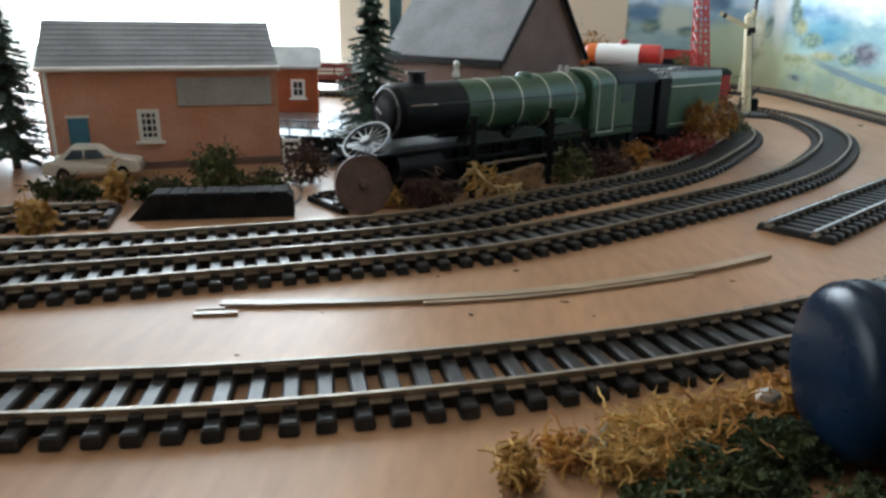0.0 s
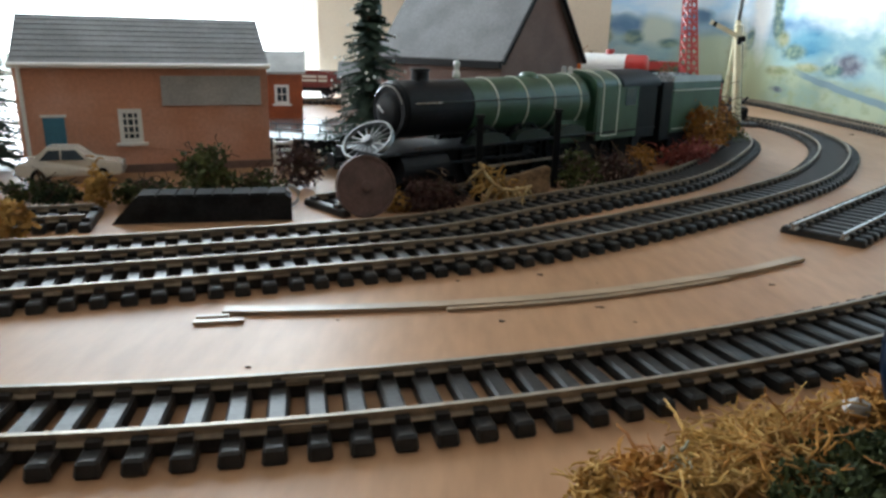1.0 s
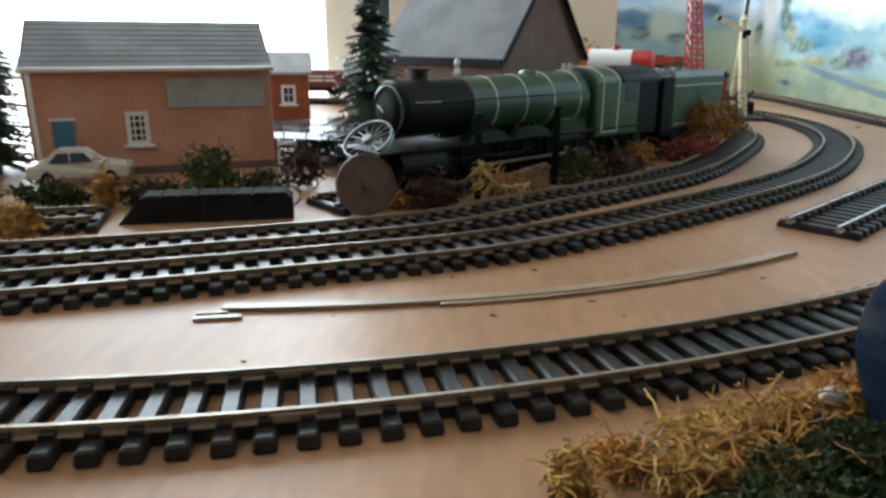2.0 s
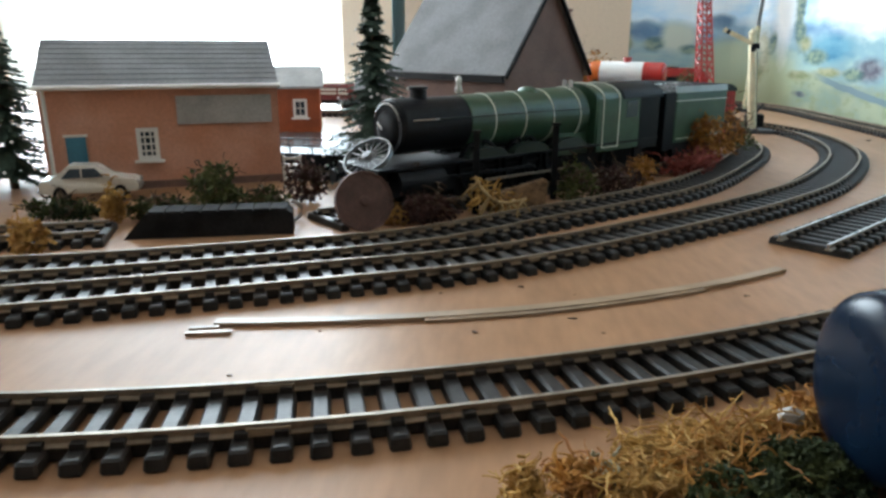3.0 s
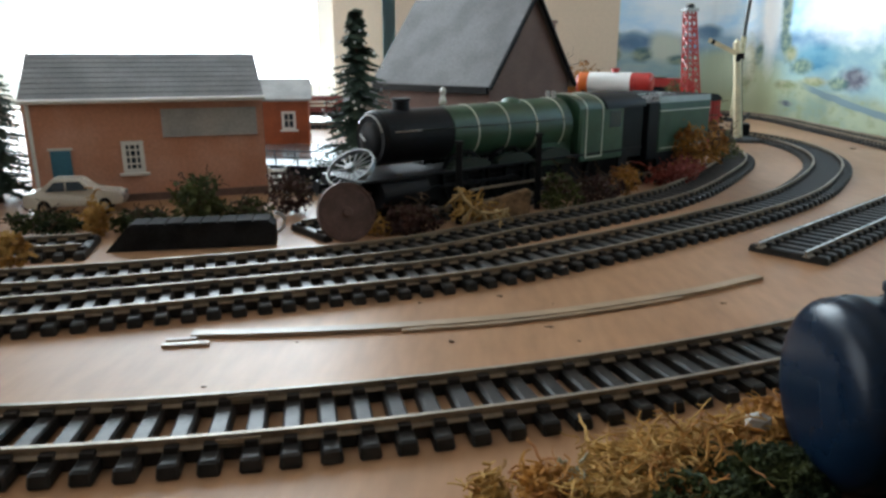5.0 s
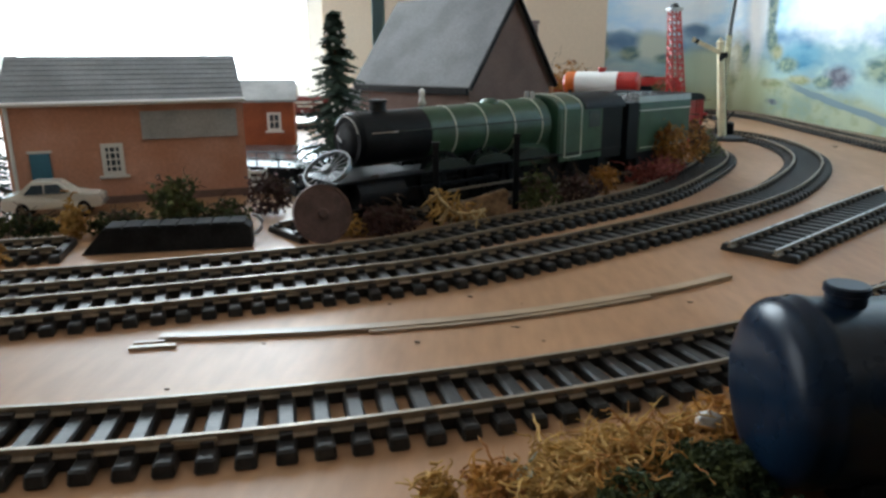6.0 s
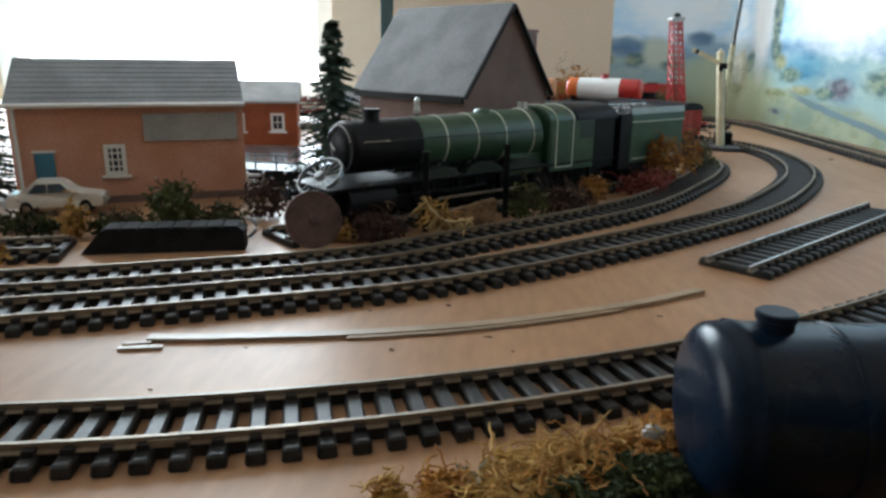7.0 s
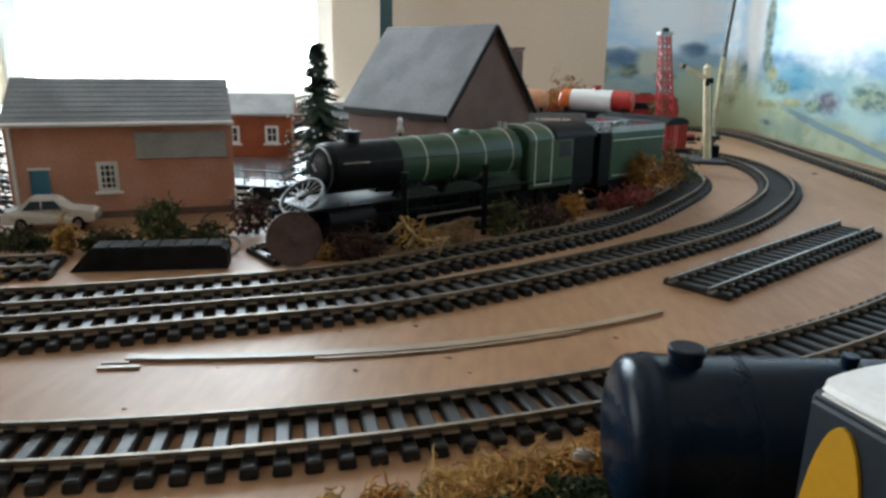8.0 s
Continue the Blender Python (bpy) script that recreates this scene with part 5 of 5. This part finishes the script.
def model_car(m):
    th = empty("model_car", m, "off-white model saloon car parked before the house", "car")
    out = [(-0.028, 0.0045), (0.028, 0.0045), (0.0285, 0.0085), (0.027, 0.0102), (0.012, 0.0112), (0.0045, 0.0170), (-0.0115, 0.0174), (-0.0185, 0.0118), (-0.0275, 0.0108), (-0.0290, 0.0070)]
    bm = prism(out, -0.0105, 0.0105)
    for v in bm.verts:
        if v.co.z > 0.0115:
            v.co.y *= 0.80
    bmesh.ops.bevel(bm, geom=bm.edges[:], offset=0.0008, segments=2, affect="EDGES")
    body = part("body", bm, CARWHITE, th, smooth=False)
    for s in (-1, 1):
        for x0, x1, t0, t1 in ((-0.0155, -0.0045, -0.0105, -0.0045), (-0.0035, 0.0088, -0.0035, 0.0040)):
            bm = bmesh.new()
            vs = [bm.verts.new((x, s * y, z)) for x, y, z in ((x0, 0.01045, 0.0118), (x1, 0.01045, 0.0118), (t1, 0.00895, 0.0160), (t0, 0.00895, 0.0160))]
            f = bm.faces.new(vs)
            r = bmesh.ops.extrude_face_region(bm, geom=[f])
            for v in r["geom"]:
                if isinstance(v, bmesh.types.BMVert):
                    v.co.y -= s * 0.0006
            part("side_window", bm, PANE, body)
        for x in (-0.017, 0.0175):
            wh = part("wheel", cyl((x, s * 0.0085, 0.004), (x, s * 0.0108, 0.004), 0.0040, seg=20), BLACK, th)
            part("hub_cap", cyl((x, s * 0.0108, 0.004), (x, s * 0.0111, 0.004), 0.0022, seg=16), STEEL, wh)
        part("headlight", cyl((0.0282, s * 0.0075, 0.0085), (0.0290, s * 0.0075, 0.0085), 0.0013, seg=14), STEEL, th)
        part("bumper", box(s * 0.0288 - 0.0005, -0.0105, 0.0052, s * 0.0288 + 0.0005, 0.0105, 0.0066, 0.0002), STEEL, th)
    return th


model_car(pose(-0.1830, 0.4125, 0, 0, 0, 20) @ Matrix.Diagonal((0.78, 0.80, 1.04, 1)))

# a bent white metal hook left by the ramp
tagged(link("metal_hook", tube([(-0.0725, 0.3735, 0.0008), (-0.0705, 0.3745, 0.0010), (-0.0685, 0.3755, 0.0030), (-0.0682, 0.3757, 0.0062), (-0.0700, 0.3752, 0.0085), (-0.0722, 0.3744, 0.0092)], 0.0008, 8), STEEL), "small bent bright metal hook standing beside the ramp", "hook")


def fenced_flat(m):
    th = empty("flat_wagon", m, "black flat wagon with thin handrails", "wagon")
    part("underframe", box(-0.034, -0.011, RAIL_Z + 0.0032, 0.034, 0.011, RAIL_Z + 0.0064, 0.0003), BLACK, th)
    for x in (-0.026, -0.016, 0.016, 0.026):
        for s in (-1, 1):
            part("wheel", cyl((x, s * GAUGE / 2, RAIL_Z + 0.0031), (x, s * (GAUGE / 2 + 0.002), RAIL_Z + 0.0031), 0.0031, seg=16), BLACK, th)
    part("deck", box(-0.035, -0.013, RAIL_Z + 0.0065, 0.035, 0.013, RAIL_Z + 0.0095, 0.0003), BLACK, th)
    for s in (-1, 1):
        part("side_board", box(-0.035, s * 0.0130 - 0.0004, RAIL_Z + 0.0030, 0.035, s * 0.0130 + 0.0004, RAIL_Z + 0.0098, 0.0001), BLACK, th)
        for k in range(6):
            part("post", cyl((-0.034 + k * 0.0136, s * 0.0125, RAIL_Z + 0.0095), (-0.034 + k * 0.0136, s * 0.0125, RAIL_Z + 0.0145), 0.0004, seg=6), BLACK, th)
        part("handrail", tube([(-0.035, s * 0.0125, RAIL_Z + 0.0145), (0.035, s * 0.0125, RAIL_Z + 0.0145)], 0.0004, 6), BLACK, th)
    return th


# glossy plate added so the window's bright reflection shows on the board here
tagged(link("road", box(-0.23, 0.53, 0.0004, -0.055, 0.692, 0.0016, 0.0004), GLOSSGREY), "glossy grey plate added on the board to reflect the window", "road", kind="structure")
track([(-0.19, 0.505), (-0.1, 0.487), (-0.06, 0.478)], "short dark siding track behind the engine")
fenced_flat(pose(-0.0905, 0.4855, 0, 0, 0, -11))


def small_house(m, w, d, h, material, roof, label):
    th = empty("model_house", m, label, "building")
    part("wall", box(-w / 2, 0, 0, w / 2, d, h, 0.0003), material, th)
    for s in (0, 1):
        y0, y1 = (-0.003, d / 2) if s == 0 else (d + 0.003, d / 2)
        bm = bmesh.new()
        vs = []
        for x in (-w / 2 - 0.003, w / 2 + 0.003):
            for y, z in ((y0, h - 0.002), (y1, h + d * 0.3), (y1, h + d * 0.3 + 0.002), (y0, h)):
                vs.append(bm.verts.new((x, y, z)))
        for q in ((0, 1, 2, 3), (4, 5, 6, 7), (0, 1, 5, 4), (1, 2, 6, 5), (2, 3, 7, 6), (3, 0, 4, 7)):
            bm.faces.new([vs[i] for i in q])
        part("roof", bm, roof, th)
    for s in (-1, 1):
        part("gable", prism_x([(0, h), (d, h), (d / 2, h + d * 0.3)], s * w / 2 - 0.0006, s * w / 2 + 0.0006), material, th)
    for x in (-w / 4, w / 4):
        sash_window(th, x - 0.005, x + 0.005, 0.0, h * 0.35, h * 0.7, 2, 2)
    return th


small_house(pose(-0.170, 0.70, 0, 0, 0, 12), 0.07, 0.05, 0.04, ORANGE, LTGREY, "small orange-brown model house at the back")
small_house(pose(-0.085, 0.74, 0, 0, 0, 5), 0.045, 0.04, 0.034, LTGREY, SLATE, "small grey model house at the back")


def white_gate(m):
    th = empty("gate", m, "small white barred gate at the house corner", "gate")
    for x in (-0.0045, 0.0045):
        part("gate_post", box(x - 0.0006, -0.0006, 0, x + 0.0006, 0.0006, 0.0175, 0.0001), WHITE, th)
    for k in range(4):
        part("bar", box(-0.0039, -0.0004, 0.004 + k * 0.0036, 0.0039, 0.0004, 0.0056 + k * 0.0036, 0.0001), WHITE, th)
    return th


white_gate(pose(-0.0925, 0.452, 0, 0, 0, 10))
post = empty("lamp_post", pose(-0.003, 0.463, 0), "small white-capped post beside the shed", "post")
part("stem", cyl((0, 0, 0), (0, 0, 0.051), 0.0011, 0.0009, 8), BLACK, post)
part("cap", lathe([(0.0500, 0.0010), (0.0508, 0.0022), (0.0535, 0.0016), (0.0550, 0.0012), (0.0562, 0.0017), (0.0580, 0.0016), (0.0590, 0.0005)], "Z", 16), WHITE, post, "white cap", smooth=True)


# ---------------------------------------------------------------- trains
def along(points, s):
    sm = spline(points, 0.001)
    p, d = sm[min(int(s / 0.001), len(sm) - 1)]
    return pose(p.x, p.y, 0, 0, 0, math.degrees(math.atan2(d.y, d.x)))


def station(points, x, y):
    """Distance along the line to the place nearest to (x, y)."""
    sm = spline(points, 0.001)
    return 0.001 * min(range(len(sm)), key=lambda i: (sm[i][0] - Vector((x, y))).length)


s0 = station(mid_line, 0.115, 0.858)
open_wagon(along(mid_line, s0), "grey open planked wagon at the tail of a train", GREY)
goods_van(along(mid_line, s0 + 0.094), "orange-brown goods van with a pale roof", ORANGE, LTGREY)
open_wagon(along(mid_line, s0 + 0.187), "bright red open planked wagon with white lettering", RED)
open_wagon(along(mid_line, s0 + 0.276), "dark red open planked wagon with white lettering", DKRED)
goods_van(along(mid_line, s0 + 0.368), "dark red goods van with a white roof", DKRED, LTGREY)
goods_van(along(inner_line, station(inner_line, 0.186, 0.717)), "bright red goods van standing behind the tender", RED, BLACK, height=0.0222, group="standing vans")


def diesel(m, material, label):
    th = empty("diesel_locomotive", m, label, "locomotive", "diesel train on the outer track")
    out = [(-0.066, 0.0165), (0.066, 0.0165), (0.0665, 0.030), (0.061, 0.0450), (0.057, 0.0470), (-0.057, 0.0470), (-0.061, 0.0450), (-0.0665, 0.030)]
    bm = prism(out, -0.0165, 0.0165)
    for v in bm.verts:
        if v.co.z > 0.044:
            v.co.y *= 0.78
    bmesh.ops.bevel(bm, geom=bm.edges[:], offset=0.0012, segments=2, affect="EDGES")
    body = part("body", bm, material, th)
    for s in (-1, 1):
        part("windscreen", box(s * 0.0625 - 0.002, -0.0115, 0.0345, s * 0.0625 + 0.0022, 0.0115, 0.0420, 0.0003), PANE, body)
        part("side_grille", box(-0.03, s * 0.0166 - 0.0004, 0.027, 0.022, s * 0.0166 + 0.0004, 0.036, 0.0002), BLACK, body)
        part("cab_window", box(0.048, s * 0.0166 - 0.0004, 0.033, 0.056, s * 0.0166 + 0.0004, 0.040, 0.0002), PANE, body)
        part("cab_window", box(-0.056, s * 0.0166 - 0.0004, 0.033, -0.048, s * 0.0166 + 0.0004, 0.040, 0.0002), PANE, body)
        bg = part("bogie", box(s * 0.042 - 0.021, -0.0125, 0.008, s * 0.042 + 0.021, 0.0125, 0.0162, 0.0006), BLACK, th)
        for k in (-0.014, 0.014):
            for q in (-1, 1):
                part("wheel", cyl((s * 0.042 + k, q * 0.0072, RAIL_Z + 0.0062), (s * 0.042 + k, q * 0.0098, RAIL_Z + 0.0062), 0.0062, seg=20), BLACK, bg)
        part("buffer_beam", box(s * 0.067 - 0.0008, -0.0155, 0.0125, s * 0.067 + 0.0008, 0.0155, 0.0164, 0.0002), BLACK, th)
        part("roof_fan", cyl((s * 0.022, 0, 0.0468), (s * 0.022, 0, 0.0484), 0.0085, seg=24), BLACK, th)
    part("fuel_tank", box(-0.016, -0.0125, 0.0085, 0.016, 0.0125, 0.0163, 0.0006), BLACK, th)
    return th


s1 = station(near_line, 0.245, 1.092)
diesel(along(near_line, s1), RED, "bright red model diesel locomotive")
diesel(along(near_line, s1 + 0.140), RED, "bright red model diesel locomotive")
diesel(along(near_line, s1 + 0.280), BLUE, "blue model diesel locomotive coupled behind")

# orange, white and red tank wagon on a raised trackbed behind the engine
tagged(link("trackbed", box(0.02, 0.885, 0.0003, 0.232, 0.995, 0.019, 0.002), ASPHALT), "raised dark grey trackbed strip at the back", "trackbed")
tw = tank_wagon(pose(0.176, 0.937, 0.019 - RAIL_Z, 0, 0, -24), "white tank wagon with orange and red ends", RED, 0.092, 0.0125)
zc = RAIL_Z + 0.0135 + 0.0125
part("end_band", lathe([(-0.0457, 0.0005), (-0.0452, 0.0060), (-0.0436, 0.0102), (-0.0412, 0.0127), (-0.0300, 0.0129), (-0.0300, 0.010)], "X", 40, m=Matrix.Translation((0, 0, zc))), mat("orange_paint", (0.75, 0.16, 0.02), 0.4), tw, "orange end")
part("end_band", lathe([(-0.0298, 0.010), (-0.0298, 0.01305), (0.0200, 0.01305), (0.0200, 0.010)], "X", 40, m=Matrix.Translation((0, 0, zc))), WHITE, tw, "white middle of the barrel")
tank_wagon(pose(0.080, 0.925, 0.019 - RAIL_Z, 0, 0, -6), "faded orange tank wagon at the back", mat("faded_orange", (0.60, 0.28, 0.14), 0.4, scale=90), 0.078, 0.0125)


# ---------------------------------------------------------------- blue and yellow van in the foreground
def bright_van(m):
    th = empty("toy_van", m, "navy van with rounded white roof and yellow panel", "toy vehicle")
    L, W, Hh = 0.062, 0.026, 0.0402
    out = [(-W / 2, 0.0), (W / 2, 0.0), (W / 2, Hh - 0.0015), (W / 2 - 0.001, Hh), (-W / 2 + 0.001, Hh), (-W / 2, Hh - 0.0015)]
    bm = prism_x(out, 0, L)
    bmesh.ops.bevel(bm, geom=bm.edges[:], offset=0.0006, segments=2, affect="EDGES")
    part("body", bm, NAVY, th)
    out = [(W / 2 * 0.98 * math.cos(radians(a)), Hh - 0.001 + 0.0034 * math.sin(radians(a)) ** 0.5) for a in range(0, 181, 10)]
    bm = prism_x(out, 0.0008, L - 0.0008)
    bmesh.ops.bevel(bm, geom=bm.edges[:], offset=0.0009, segments=2, affect="EDGES")
    part("roof", bm, WHITE, th, "glossy white rounded roof", smooth=False)
    out = [(0.0066 + 0.0060 * math.cos(radians(a)), 0.001 + 0.0362 * math.sin(radians(a)) ** 0.8) for a in range(0, 181, 9)]
    part("side_panel", prism(out, -W / 2 - 0.0006, -W / 2 + 0.0006), YELLOW, th, "rounded yellow panel")
    part("end_panel", prism_x([(0.0095 * math.cos(radians(a)), 0.001 + 0.0165 * math.sin(radians(a))) for a in range(0, 181, 9)], -0.0006, 0.0006), YELLOW, th, "rounded yellow panel")
    for x in (0.014, 0.048):
        for s in (-1, 1):
            part("wheel", cyl((x, s * (W / 2 - 0.003), -0.001), (x, s * (W / 2 - 0.001), -0.001), 0.0055, seg=20), BLACK, th)
    return th


bright_van(pose(0.1071, 0.1625, 0.0066, 0, 0, -68))


# two dark posts between the engine and the inner curve
for u in (0.019, 0.071):
    x, y = LOCO_O.x + u * lc + 0.0235 * ls, LOCO_O.y + u * ls - 0.0235 * lc
    th = empty("fence_post", pose(x, y, 0), "thin black post beside the engine", "post", "posts beside the engine")
    part("upright", box(-0.0015, -0.0015, 0, 0.0015, 0.0015, 0.037, 0.0003), BLACK, th)
    part("post_cap", box(-0.0020, -0.0020, 0.0371, 0.0020, 0.0020, 0.0382, 0.0003), BLACK, th)
